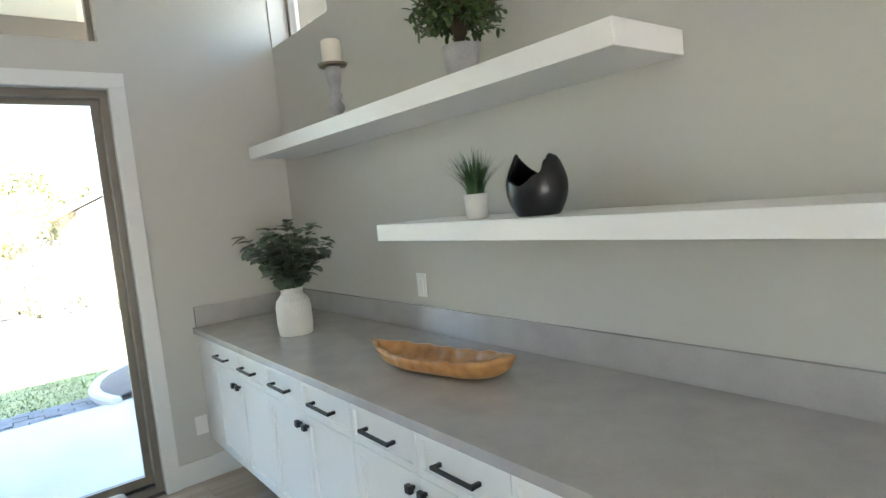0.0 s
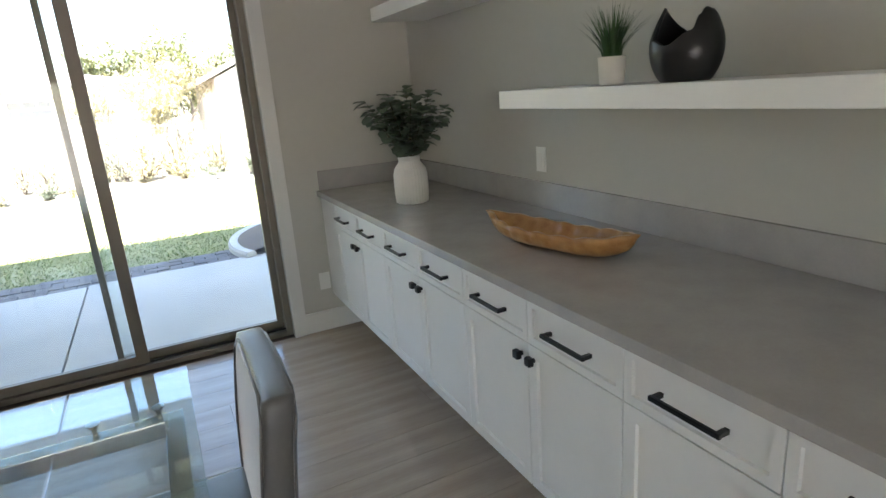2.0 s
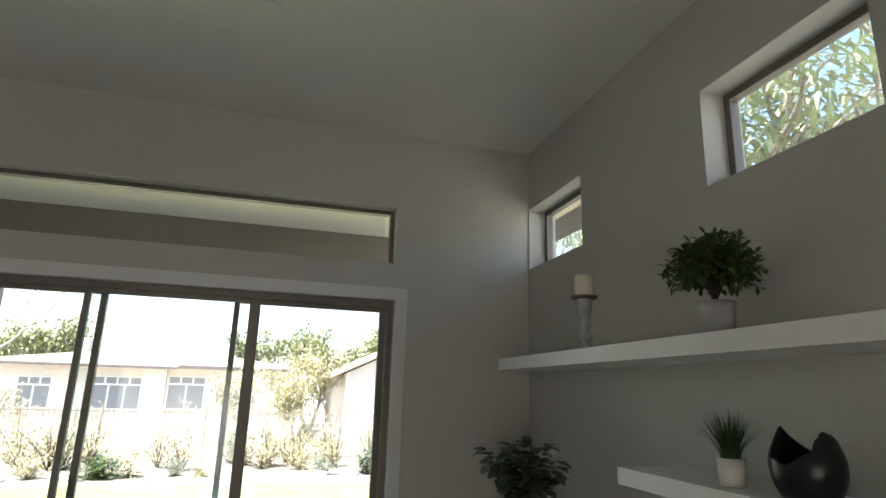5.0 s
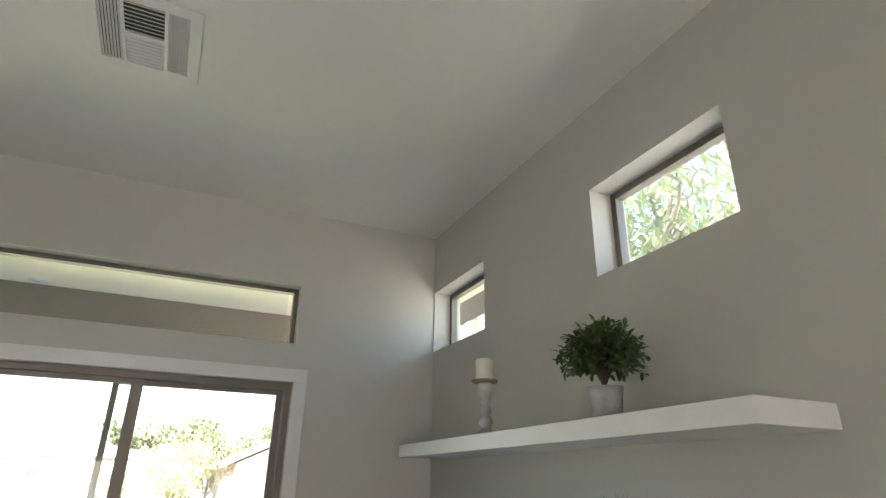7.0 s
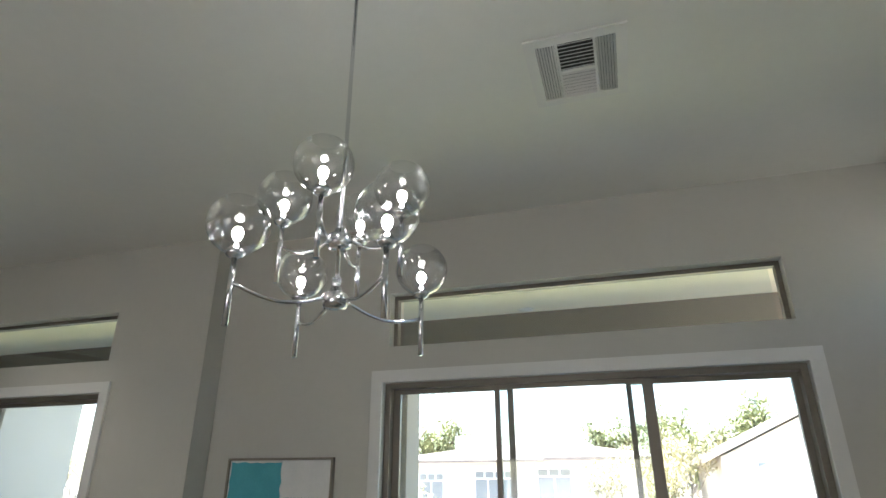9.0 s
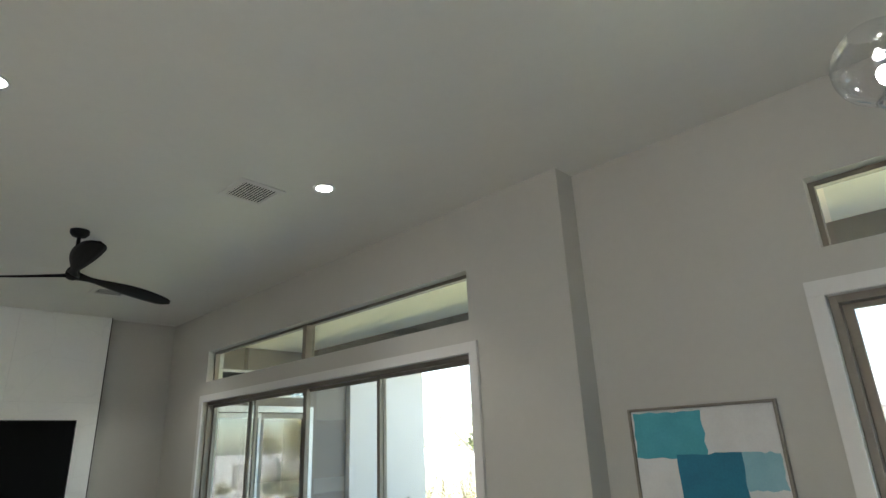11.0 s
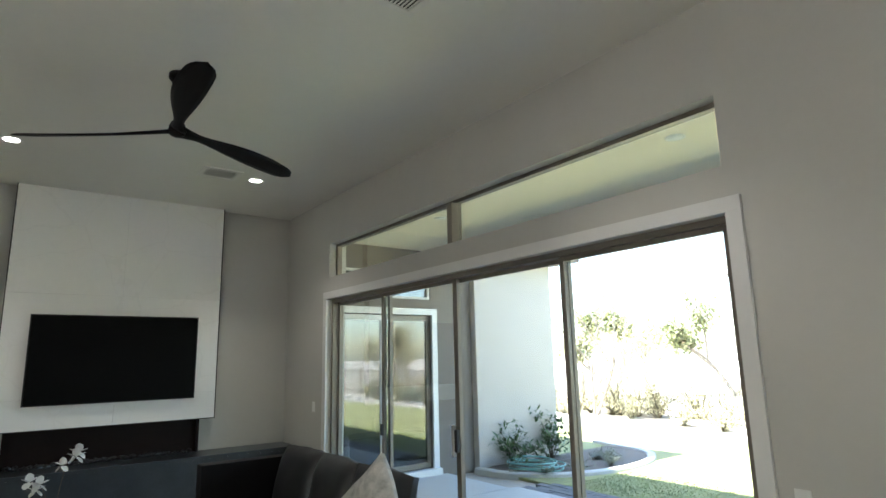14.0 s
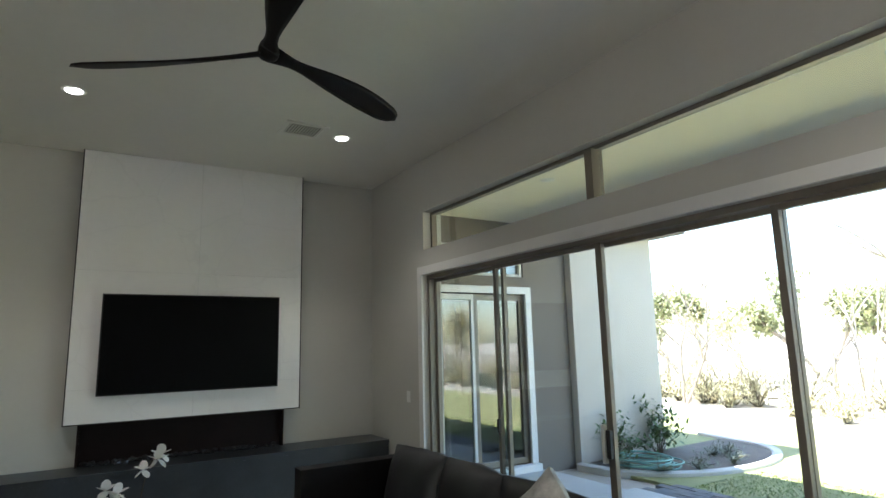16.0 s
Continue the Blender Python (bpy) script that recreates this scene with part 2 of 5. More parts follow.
def tube(bm, pts, r, seg=10, r_end=None, caps=True):
    """A round bar along points, tapering from r to r_end."""
    pts = [Vector(p) for p in pts]
    rings, n = [], len(pts)
    for i, p in enumerate(pts):
        d = (pts[min(i + 1, n - 1)] - pts[max(i - 1, 0)]).normalized()
        a = d.orthogonal().normalized() if i == 0 else (prev - d * prev.dot(d)).normalized()
        prev, b = a, d.cross(a)
        rad = r if r_end is None else r + (r_end - r) * i / (n - 1)
        rings.append([bm.verts.new(p + (a * math.cos(k * math.tau / seg) + b * math.sin(k * math.tau / seg)) * rad) for k in range(seg)])
    for q, w in zip(rings, rings[1:]):
        for k in range(seg):
            f = bm.faces.new((q[k], q[(k + 1) % seg], w[(k + 1) % seg], w[k]))
            f.smooth = True
    if caps:
        bm.faces.new(rings[0][::-1])
        bm.faces.new(rings[-1])
    return bm


def lathe(bm, profile, seg=32, at=(0, 0, 0), ribs=0, rib_depth=0.0):
    """Turns (radius, height) pairs about z; ribs flute the side."""
    rings = []
    for r, z in profile:
        rings.append([bm.verts.new((at[0] + (r - (rib_depth if ribs and k % 2 and r > 0.02 else 0)) * math.cos(k * math.tau / seg), at[1] + (r - (rib_depth if ribs and k % 2 and r > 0.02 else 0)) * math.sin(k * math.tau / seg), at[2] + z)) for k in range(seg)])
    for q, w in zip(rings, rings[1:]):
        for k in range(seg):
            f = bm.faces.new((q[k], q[(k + 1) % seg], w[(k + 1) % seg], w[k]))
            f.smooth = not ribs
    if profile[0][0] > 1e-4:
        bm.faces.new(rings[0][::-1])
    if profile[-1][0] > 1e-4:
        bm.faces.new(rings[-1])
    return bm


def finish(name, bm, mat, smooth=None):
    me = bpy.data.meshes.new(name)
    bmesh.ops.recalc_face_normals(bm, faces=bm.faces)
    if smooth:
        for f in bm.faces:
            f.smooth = True
    bm.to_mesh(me)
    bm.free()
    me.materials.append(mat)
    return me


def thing(name, label, category, at=(0, 0, 0), group=""):
    ob = new(name)
    ob.location = at
    return tagged(ob, label, category, group)


def part(name, bm, mat, parent, label="", world=False, smooth=None):
    """One mesh object under a thing or part; world: the mesh is given in world metres."""
    if world:
        o, p = Vector(), parent
        while p:
            o, p = o + p.location, p.parent
        bmesh.ops.translate(bm, verts=bm.verts, vec=-o)
    ob = new(name, finish(name, bm, mat, smooth))
    ob.parent = parent
    if label:
        ob["label"] = label
    return ob


def solo(name, bm, mat, label, category, group="", kind="", smooth=None):
    return tagged(new(name, finish(name, bm, mat, smooth)), label, category, group, kind)


def struct(name, bm, mat, label, category):
    return solo(name, bm, mat, label, category, kind="structure")


def holed(axis, c0, c1, u0, u1, z0, z1, holes):
    """A wall across axis from c0 to c1, spanning u0..u1 and z0..z1, with rectangular holes (u0, u1, z0, z1)."""
    bm = bmesh.new()
    us = sorted({u0, u1, *[h[i] for h in holes for i in (0, 1)]})
    for a, b in zip(us, us[1:]):
        mid, z = (a + b) / 2, z0
        cuts = sorted((h[2], h[3]) for h in holes if h[0] < mid < h[1])
        for lo, hi in [*cuts, (z1, z1)]:
            if lo > z + 1e-5:
                box(bm, *((a, c0, z, b, c1, lo) if axis == "y" else (c0, a, z, c1, b, lo)))
            z = hi
    bmesh.ops.remove_doubles(bm, verts=bm.verts, dist=1e-5)
    return bm

# ---------- structure ----------
H = 3.615                      # ceiling
EX, NY, LY, STEP, WX, SY = 1.11, 3.845, 3.63, -4.0, -10.97, -5.0
D0, D1, DT = -2.595, 0.11, 2.392        # dining door opening
L0, L1, LT = -9.705, -4.93, 2.392         # living door opening
T0, T1 = 2.65, 3.056                    # transoms
struct("wall_north_dining", holed("y", NY, NY + 0.22, STEP, EX + 0.22, 0, H, [(D0, D1, 0, DT), (-2.56, 0.097, T0, T1)]), M_WALL, "greige painted plaster wall over the dining door", "wall")
struct("wall_north_living", holed("y", LY, LY + 0.22, WX - 0.2, STEP, 0, H, [(L0, L1, 0, LT), (-9.685, -4.93, T0, T1)]), M_WALL, "greige painted plaster wall of the living room", "wall")
struct("wall_east", holed("x", EX, EX + 0.22, SY, NY, 0, H, [(3.048, 3.835, 2.694, 3.152), (1.178, 1.958, 2.694, 3.152)]), M_WALL, "greige painted plaster wall with two small high windows", "wall")
struct("wall_west", boxes((WX - 0.2, SY, 0, WX, LY, H)), M_WALL, "greige painted plaster wall beside the fireplace", "wall")
# The opening is made up, out of view, to let extra daylight in.
struct("wall_south", holed("y", SY - 0.2, SY, WX - 0.2, EX + 0.22, 0, H, [(-3.6, -0.8, 0.1, 2.1)]), M_WALL, "plain greige painted wall", "wall")
struct("ceiling", boxes((WX - 0.2, SY - 0.2, H, EX + 0.22, NY + 0.22, H + 0.15)), M_CEIL, "flat off-white painted ceiling", "ceiling")
struct("floor", boxes((WX - 0.2, SY - 0.2, -0.12, EX + 0.22, NY + 0.2, -0.012)), M_FLOORBASE, "light oak plank floor", "floor")


def casing(name, x0, x1, top, y, label):
    w, d = 0.083, 0.024
    struct(name, boxes((x0 - w, y - d, 0, x0, y, top), (x1, y - d, 0, x1 + w, y, top), (x0 - w, y - d, top, x1 + w, y, top + w), bevel=0.003), M_TRIM, label, "door casing")


casing("trim_dining_door", D0, D1, DT, NY, "white painted casing round the dining sliding door")
casing("trim_living_door", L0, L1, LT, LY, "white painted casing round the living room sliding door")
struct("baseboard_north", boxes((D1 + 0.083, NY - 0.016, 0, EX, NY, 0.14), bevel=0.004), M_TRIM, "white painted baseboard", "baseboard")
struct("baseboard_east", boxes((EX - 0.016, SY, 0, EX, NY - 0.016, 0.14), bevel=0.004), M_TRIM, "white painted baseboard", "baseboard")
struct("baseboard_north_step", boxes((STEP, NY - 0.016, 0, D0 - 0.083, NY, 0.14), bevel=0.004), M_TRIM, "white painted baseboard", "baseboard")
struct("baseboard_living_east", boxes((L1 + 0.083, LY - 0.016, 0, STEP, LY, 0.14), bevel=0.004), M_TRIM, "white painted baseboard", "baseboard")
struct("baseboard_living_west", boxes((WX, LY - 0.016, 0, L0 - 0.083, LY, 0.14), bevel=0.004), M_TRIM, "white painted baseboard", "baseboard")


def pane_box(parent, x0, x1, z0, z1, y):
    p = part("pane", boxes((x0, y - 0.003, z0, x1, y + 0.003, z1)), M_GLASS, parent, "clear glass")
    p.visible_shadow = False
    return p


def slider(name, x0, x1, top, y, panels, label, handles):
    """Sliding glass door: outer frame and leaves (x0, x1, depth, left stile, right stile)."""
    d = tagged(new(name), label, "sliding door", kind="structure")
    part("door_frame", boxes((x0, y, 0, x0 + 0.04, y + 0.13, top), (x1 - 0.04, y, 0, x1, y + 0.13, top), (x0 + 0.04, y, top - 0.04, x1 - 0.04, y + 0.13, top), (x0 + 0.04, y, 0, x1 - 0.04, y + 0.13, 0.035), bevel=0.002), M_BRONZE, d, "taupe aluminium frame")
    part("track", boxes((x0 + 0.04, y + 0.035, 0.035, x1 - 0.04, y + 0.042, 0.048), (x0 + 0.04, y + 0.085, 0.035, x1 - 0.04, y + 0.092, 0.048)), M_GASKET, d)
    for a, b, dy, ls, rs in panels:
        leaf = part("leaf_frame", boxes((a, y + dy, 0.04, a + ls, y + dy + 0.035, top - 0.042), (b - rs, y + dy, 0.04, b, y + dy + 0.035, top - 0.042), (a + ls, y + dy, 0.04, b - rs, y + dy + 0.035, 0.095), (a + ls, y + dy, top - 0.072, b - rs, y + dy + 0.035, top - 0.042), bevel=0.002), M_BRONZE, d, "taupe aluminium leaf")
        pane_box(leaf, a + ls, b - rs, 0.095, top - 0.072, y + dy + 0.018)
    for hx, hy, mat, w, z0, z1 in handles:
        part("handle", boxes((hx - w, y + hy - 0.03, z0, hx + w, y + hy, z1), bevel=0.006), mat, d, "door pull")
    return d


slider("door_1", D0, D1, DT, NY + 0.05,
       [(D0 + 0.04, -1.68, 0.07, 0.05, 0.04), (-1.80, -0.767, 0.025, 0.035, 0.068), (-0.935, D1 - 0.04, 0.075, 0.035, 0.04)],
       "three-leaf sliding glass door to the patio", [(-1.783, 0.03, M_GASKET, 0.024, 0.96, 1.06), (D0 + 0.05, 0.0, M_PLASTIC, 0.02, 0.93, 1.15), (D0 + 0.058, -0.005, M_GASKET, 0.012, 0.96, 1.11)])
slider("door_2", L0, L1, LT, LY + 0.05,
       [(L0 + 0.04, -8.51, 0.07, 0.03, 0.035), (-8.60, -7.34, 0.025, 0.035, 0.055), (-7.42, -6.13, 0.07, 0.035, 0.03), (-6.17, L1 - 0.04, 0.025, 0.04, 0.03)],
       "four-leaf sliding glass door to the patio", [(-7.36, 0.02, M_GASKET, 0.018, 0.92, 1.10), (-7.41, 0.025, M_PLASTIC, 0.014, 0.88, 1.13), (-8.56, 0.02, M_GASKET, 0.012, 0.95, 1.06)])


def transom(name, x0, x1, y, mullions, label):
    w = tagged(new(name), label, "window", kind="structure")
    r = [(x0, y, T0, x0 + 0.03, y + 0.06, T1), (x1 - 0.03, y, T0, x1, y + 0.06, T1), (x0 + 0.03, y, T1 - 0.03, x1 - 0.03, y + 0.06, T1), (x0 + 0.03, y, T0, x1 - 0.03, y + 0.06, T0 + 0.012)]
    r += [(m - 0.035, y - 0.05, T0 + 0.012, m + 0.035, y + 0.06, T1 - 0.03) for m in mullions]
    part("window_frame", boxes(*r, bevel=0.002), M_BRONZE, w, "taupe aluminium frame")
    edges = [x0 + 0.03, *[m for m in mullions], x1 - 0.03]
    for a, b in zip(edges, edges[1:]):
        pane_box(w, a + 0.036, b - 0.036, T0 + 0.012, T1 - 0.03, y + 0.03)


transom("window_1", -2.56, 0.097, NY + 0.09, [], "long transom window above the dining door")
transom("window_2", -9.685, -4.93, LY + 0.09, [-7.37], "long transom window with one mullion above the living room door")


def high_window(name, y0, y1):
    w = tagged(new(name), "small high window with a bronze frame and deep plaster reveal", "window", kind="structure")
    x, z0, z1, f = EX + 0.13, 2.694, 3.152, 0.035
    part("window_frame", boxes((x, y0, z0, x + 0.05, y0 + f, z1), (x, y1 - f, z0, x + 0.05, y1, z1), (x, y0 + f, z1 - f, x + 0.05, y1 - f, z1), (x, y0 + f, z0, x + 0.05, y1 - f, z0 + f), bevel=0.003), M_BRONZE, w)
    p = part("pane", boxes((x + 0.02, y0 + f, z0 + f, x + 0.026, y1 - f, z1 - f)), M_GLASS, w, "clear glass")
    p.visible_shadow = False


high_window("window_3", 3.048, 3.835)
high_window("window_4", 1.178, 1.958)

# ---------- dining room: cabinets, counter, shelves ----------
CTOP, CX = 0.956, 0.38          # counter top and its front edge
FX = 0.40                      # cabinet front plane
CBOT, DRAW = 0.248, 0.767
PITCH = 0.405
FIRST = 3.565


def shaker(bm, x, y0, y1, z0, z1, rail):
    """A framed front facing -x: one board with a recessed centre panel."""
    box(bm, x, y0, z0, x + 0.02, y1, z1, bevel=0.0015)
    bm.faces.ensure_lookup_table()
    front = max((f for f in bm.faces if f.normal.x < -0.9), key=lambda f: f.calc_area())
    bmesh.ops.inset_region(bm, faces=[front], thickness=rail, depth=0)
    bmesh.ops.inset_region(bm, faces=[front], thickness=0.0025, depth=-0.010)
    return bm


def pull(parent, y, z, half):
    bm = bmesh.new()
    box(bm, -0.036, y - half, z - 0.006, -0.026, y + half, z + 0.006, bevel=0.002)
    for s in (-1, 1):
        box(bm, -0.028, y + s * (half - 0.008) - 0.006, z - 0.006, 0.0, y + s * (half - 0.008) + 0.006, z + 0.006, bevel=0.0015)
    return part("handle", bm, M_BLACK, parent, "matt black bar pull")


def knob(parent, y, z):
    bm = bmesh.new()
    box(bm, -0.012, y - 0.006, z - 0.006, 0.0, y + 0.006, z + 0.006, bevel=0.002)
    box(bm, -0.030, y - 0.014, z - 0.014, -0.011, y + 0.014, z + 0.014, bevel=0.005)
    return part("knob", bm, M_BLACK, parent, "matt black square knob")


def cabinet():
    c = thing("wall_cabinet", "white shaker cabinet hung under a grey quartz counter", "cabinet", (FX, 0, 0), "cabinets under the counter")
    w = 2 * PITCH
    part("body", boxes((0.021, -w + 0.001, CBOT, EX - FX - 0.002, -0.001, CTOP - 0.036)), M_CAB, c)
    for k in range(2):
        y1 = -k * PITCH
        d = part("drawer", shaker(bmesh.new(), 0, y1 - PITCH + 0.002, y1 - 0.002, DRAW + 0.002, CTOP - 0.042, 0.032), M_CAB, c)
        pull(d, y1 - PITCH / 2, (DRAW + CTOP - 0.04) / 2, 0.092)
        d = part("door", shaker(bmesh.new(), 0, y1 - PITCH + 0.002, y1 - 0.002, CBOT + 0.002, DRAW - 0.002, 0.055), M_CAB, c)
        knob(d, -PITCH + (0.032 if k == 0 else -0.032), DRAW - 0.045)
    return c


c0 = cabinet()
c0.location = (FX, FIRST, 0)
for i in range(1, 5):
    copy_thing(c0, Matrix.Translation((FX, FIRST - 2 * PITCH * i, 0)))
solo("filler_panel", boxes((FX + 0.003, FIRST + 0.001, CBOT, EX - 0.002, NY - 0.003, CTOP - 0.036)), M_CAB, "white painted filler panel between cabinets and wall", "panel")
YEND = FIRST - 10 * PITCH - 0.02
bm = boxes((CX, YEND, CTOP - 0.035, EX - 0.001, NY - 0.001, CTOP), bevel=0.003)
solo("countertop", bm, M_QUARTZ, "long grey quartz counter on white cabinets", "countertop")
solo("backsplash", boxes((EX - 0.02, YEND, CTOP + 0.0005, EX - 0.0005, NY - 0.001, CTOP + 0.124), bevel=0.002), M_QUARTZ, "low grey quartz upstand along the wall", "backsplash")
solo("side_splash", boxes((CX + 0.02, NY - 0.02, CTOP + 0.0005, EX - 0.0205, NY - 0.0005, CTOP + 0.124), bevel=0.002), M_QUARTZ, "short grey quartz upstand on the end wall", "backsplash")
SH1, SH2 = 2.012, 1.511
solo("floating_shelf", boxes((0.766, 1.005, SH1 - 0.073, EX - 0.0005, 3.572, SH1), bevel=0.003), M_SHELF, "thick white floating shelf fixed high on the wall", "shelf", "floating shelves")
solo("floating_shelf", boxes((0.766, -0.27, SH2 - 0.068, EX - 0.0005, 2.219, SH2), bevel=0.003), M_SHELF, "thick white floating shelf fixed lower on the wall", "shelf", "floating shelves")


def outlet(name, at, axis, switch, label):
    o = thing(name, label, "switch" if switch else "outlet", at)
    bm = bmesh.new()
    box(bm, -0.036, -0.006, -0.058, 0.036, 0, 0.058, bevel=0.003)
    part("cover_plate", bm, M_PLASTIC, o)
    bm = bmesh.new()
    if switch:
        box(bm, -0.016, -0.009, -0.033, 0.016, -0.0055, 0.033, bevel=0.002)
        part("rocker", bm, M_PLASTIC, o)
    else:
        for s in (-1, 1):
            bm = boxes((-0.016, -0.008, s * 0.022 - 0.014, 0.016, -0.0055, s * 0.022 + 0.014), bevel=0.002)
            part("socket", bm, M_PLASTIC, o)
    o.rotation_euler = (0, 0, radians(-90) if axis == "x" else 0)
    return o


outlet("light_switch", (EX, 2.408, 1.183), "x", True, "white rocker switch on the wall above the counter")
outlet("wall_outlet", (0.357, NY, 0.347), "y", False, "white outlet beside the patio door")
outlet("double_switch", (-4.738, LY, 1.0), "y", True, "white switch plate beside the living room door casing")
outlet("wall_switch", (-10.05, LY, 1.15), "y", True, "white rocker switch beside the living room door")

# ---------- fireplace wall ----------
PX = -10.85
p = thing("fireplace_surround", "tall white veined marble chimney breast with black edge trim", "fireplace", (PX, 1.64, 1.04))
for i in range(2):
    for j in range(3):
        ya, yb = 0.58 + i * 1.065, 0.58 + (i + 1) * 1.065
        za, zb = (1.048, 1.35, 2.45, H - 0.001)[j], (1.35, 2.45, H - 0.001)[j]
        part("marble_slab", boxes((WX + 0.001, ya + 0.0006, za + 0.0006, PX, yb - 0.0006, zb - 0.0006)), M_MARBLE, p, world=True)
for y in (0.572, 2.71):
    part("edge_trim", boxes((WX + 0.001, y, 1.04, PX + 0.006, y + 0.008, H - 0.001)), M_GASKET, p, "black metal edge trim", world=True)
part("edge_trim", boxes((WX + 0.001, 0.58, 1.04, PX + 0.006, 2.71, 1.048)), M_GASKET, p, "black metal edge trim", world=True)
h = thing("hearth", "long dark slate hearth ledge under the fireplace", "hearth", (-10.7, 1.6, 0))
part("front_slab", boxes((-10.52, SY + 1, 0, -10.5, LY - 0.02, 0.632), bevel=0.002), M_STONE, h, world=True)
part("top_slab", boxes((WX + 0.001, SY + 1, 0.632, -10.485, LY - 0.02, 0.668), bevel=0.003), M_STONE, h, world=True)
part("core", boxes((WX + 0.001, SY + 1.01, 0, -10.522, LY - 0.03, 0.631)), M_STONE, h, world=True)
f = thing("firebox", "long dark linear firebox with crushed glass", "firebox", (PX, 1.6, 0.669))
part("back_panel", boxes((WX + 0.001, 0.69, 0.67, WX + 0.03, 2.55, 1.038)), M_FIREBOX, f, world=True)
part("side_panel", boxes((WX + 0.03, 0.69, 0.67, PX - 0.01, 0.71, 1.038)), M_FIREBOX, f, world=True)
part("side_panel", boxes((WX + 0.03, 2.53, 0.67, PX - 0.01, 2.55, 1.038)), M_FIREBOX, f, world=True)
rng = random.Random(5)
bm = bmesh.new()
for i in range(160):
    s = rng.uniform(0.012, 0.032)
    bmesh.ops.create_icosphere(bm, subdivisions=1, radius=s, matrix=Matrix.Translation((rng.uniform(WX + 0.05, PX - 0.02), rng.uniform(0.74, 2.5), 0.678 + rng.uniform(0, 0.02))) @ Matrix.Diagonal((1, rng.uniform(0.7, 1.4), rng.uniform(0.6, 1), 1)))
part("crushed_glass", bm, M_EMBER, f, "crushed black fire glass", world=True)
tv = thing("television", "large black flat television mounted on the marble chimney breast", "television", (PX, 1.645, 1.3))
part("screen", boxes((-10.776, 0.824, 1.300, -10.77, 2.444, 2.213)), M_TV, tv, world=True)
part("bezel", boxes((-10.80, 0.812, 1.288, -10.7765, 2.456, 2.225), bevel=0.003), M_TVEDGE, tv, world=True)
part("logo_plate", boxes((-10.776, 1.62, 1.276, -10.768, 1.67, 1.2875)), M_PLASTIC, tv, "small silver plate", world=True)
part("wall_mount", boxes((PX + 0.001, 1.35, 1.55, -10.8005, 1.95, 1.95)), M_GASKET, tv, world=True)

# ---------- outdoors: ground and patio ----------
GZ = -0.10


def ground_z(x, y):
    k = min(1, max(0, (y - 15.5) / 8))
    return GZ - 0.9 * k * k * (3 - 2 * k)


bm = bmesh.new()
xs = [-3000, -400, -90, -40, -25, -18, -14, -12, -10, -8, -6, -4, -2, 0, 2, 4, 6, 9, 13, 20, 40, 90, 400, 3000]
ys = [-3000, -400, -60, -20, -6, 3, 6.5, 8, 10, 12, 13, 14, 15, 16, 17, 18, 20, 22, 24, 30, 45, 90, 400, 3000]
grid = [[bm.verts.new((x, y, ground_z(x, y) + (noise.noise(Vector((x, y, 0)) * 0.6) * 0.03 if 13 < y < 90 else 0) - (0.05 if y < 13 else 0))) for x in xs] for y in ys]
for r, q in zip(grid, grid[1:]):
    for a in range(len(xs) - 1):
        bm.faces.new((r[a], r[a + 1], q[a + 1], q[a]))
struct("ground", bm, M_SOIL, "pale gravelly desert soil", "ground")
bm = bmesh.new()
pat = [(-12, NY + 0.22, 6.45), (-1.30, NY + 0.22, 6.45), (5, NY + 0.22, 6.75)]
struct("patio", boxes((-11.0, LY + 0.22, -0.16, -9.6, 6.3, -0.07), (-9.59, LY + 0.22, -0.16, -6.9, 6.45, -0.07), (-6.89, LY + 0.22, -0.16, -4.11, 6.45, -0.07), (-4.10, NY + 0.22, -0.16, -1.31, 6.45, -0.07), (-1.295, NY + 0.22, -0.16, 1.5, 6.5, -0.07), (1.51, NY + 0.22, -0.16, 4.5, 6.5, -0.07), bevel=0.004), M_CONCRETE, "brushed concrete patio slabs with saw-cut joints", "pavement")
struct("lawn", boxes((-14, 7.0, -0.14, 9, 13.2, -0.105)), M_LAWN, "mown lawn", "lawn")

# patio cover
struct("patio_soffit", boxes((-11.1, LY + 0.22, 3.42, 1.8, 6.75, 3.55)), M_SOFFIT, "cream painted patio ceiling", "ceiling")
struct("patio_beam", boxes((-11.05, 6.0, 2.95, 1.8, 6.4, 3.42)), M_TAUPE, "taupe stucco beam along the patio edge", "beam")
struct("patio_roof", boxes((-11.09, 4.07, 3.551, 2.4, 6.78, 3.75)), M_ROOF, "dark tiled patio roof edge", "roof")
struct("house_roof", boxes((WX - 6, SY - 1, H + 0.36, 2.4, 6.7, H + 0.5)), M_ROOF, "dark tiled roof of the house", "roof")
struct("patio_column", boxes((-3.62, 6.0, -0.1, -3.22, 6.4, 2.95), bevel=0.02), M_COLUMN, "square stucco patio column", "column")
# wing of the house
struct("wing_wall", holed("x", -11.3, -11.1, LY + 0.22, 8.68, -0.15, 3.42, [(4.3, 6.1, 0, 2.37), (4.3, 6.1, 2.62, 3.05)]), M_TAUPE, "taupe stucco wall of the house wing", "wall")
struct("wing_wall_end", boxes((-16, 8.48, -0.15, -11.3, 8.68, 3.42)), M_STUCCO, "pale stucco end wall of the house wing", "wall")
struct("wing_wall_back", boxes((-16.2, LY, -0.15, -16, 8.68, 3.42)), M_STUCCO, "pale stucco back wall of the house wing", "wall")
struct("wing_floor", boxes((-16, LY + 0.22, -0.1, -11.3, 8.48, -0.01)), M_CONCRETE, "plain floor of the wing", "floor")
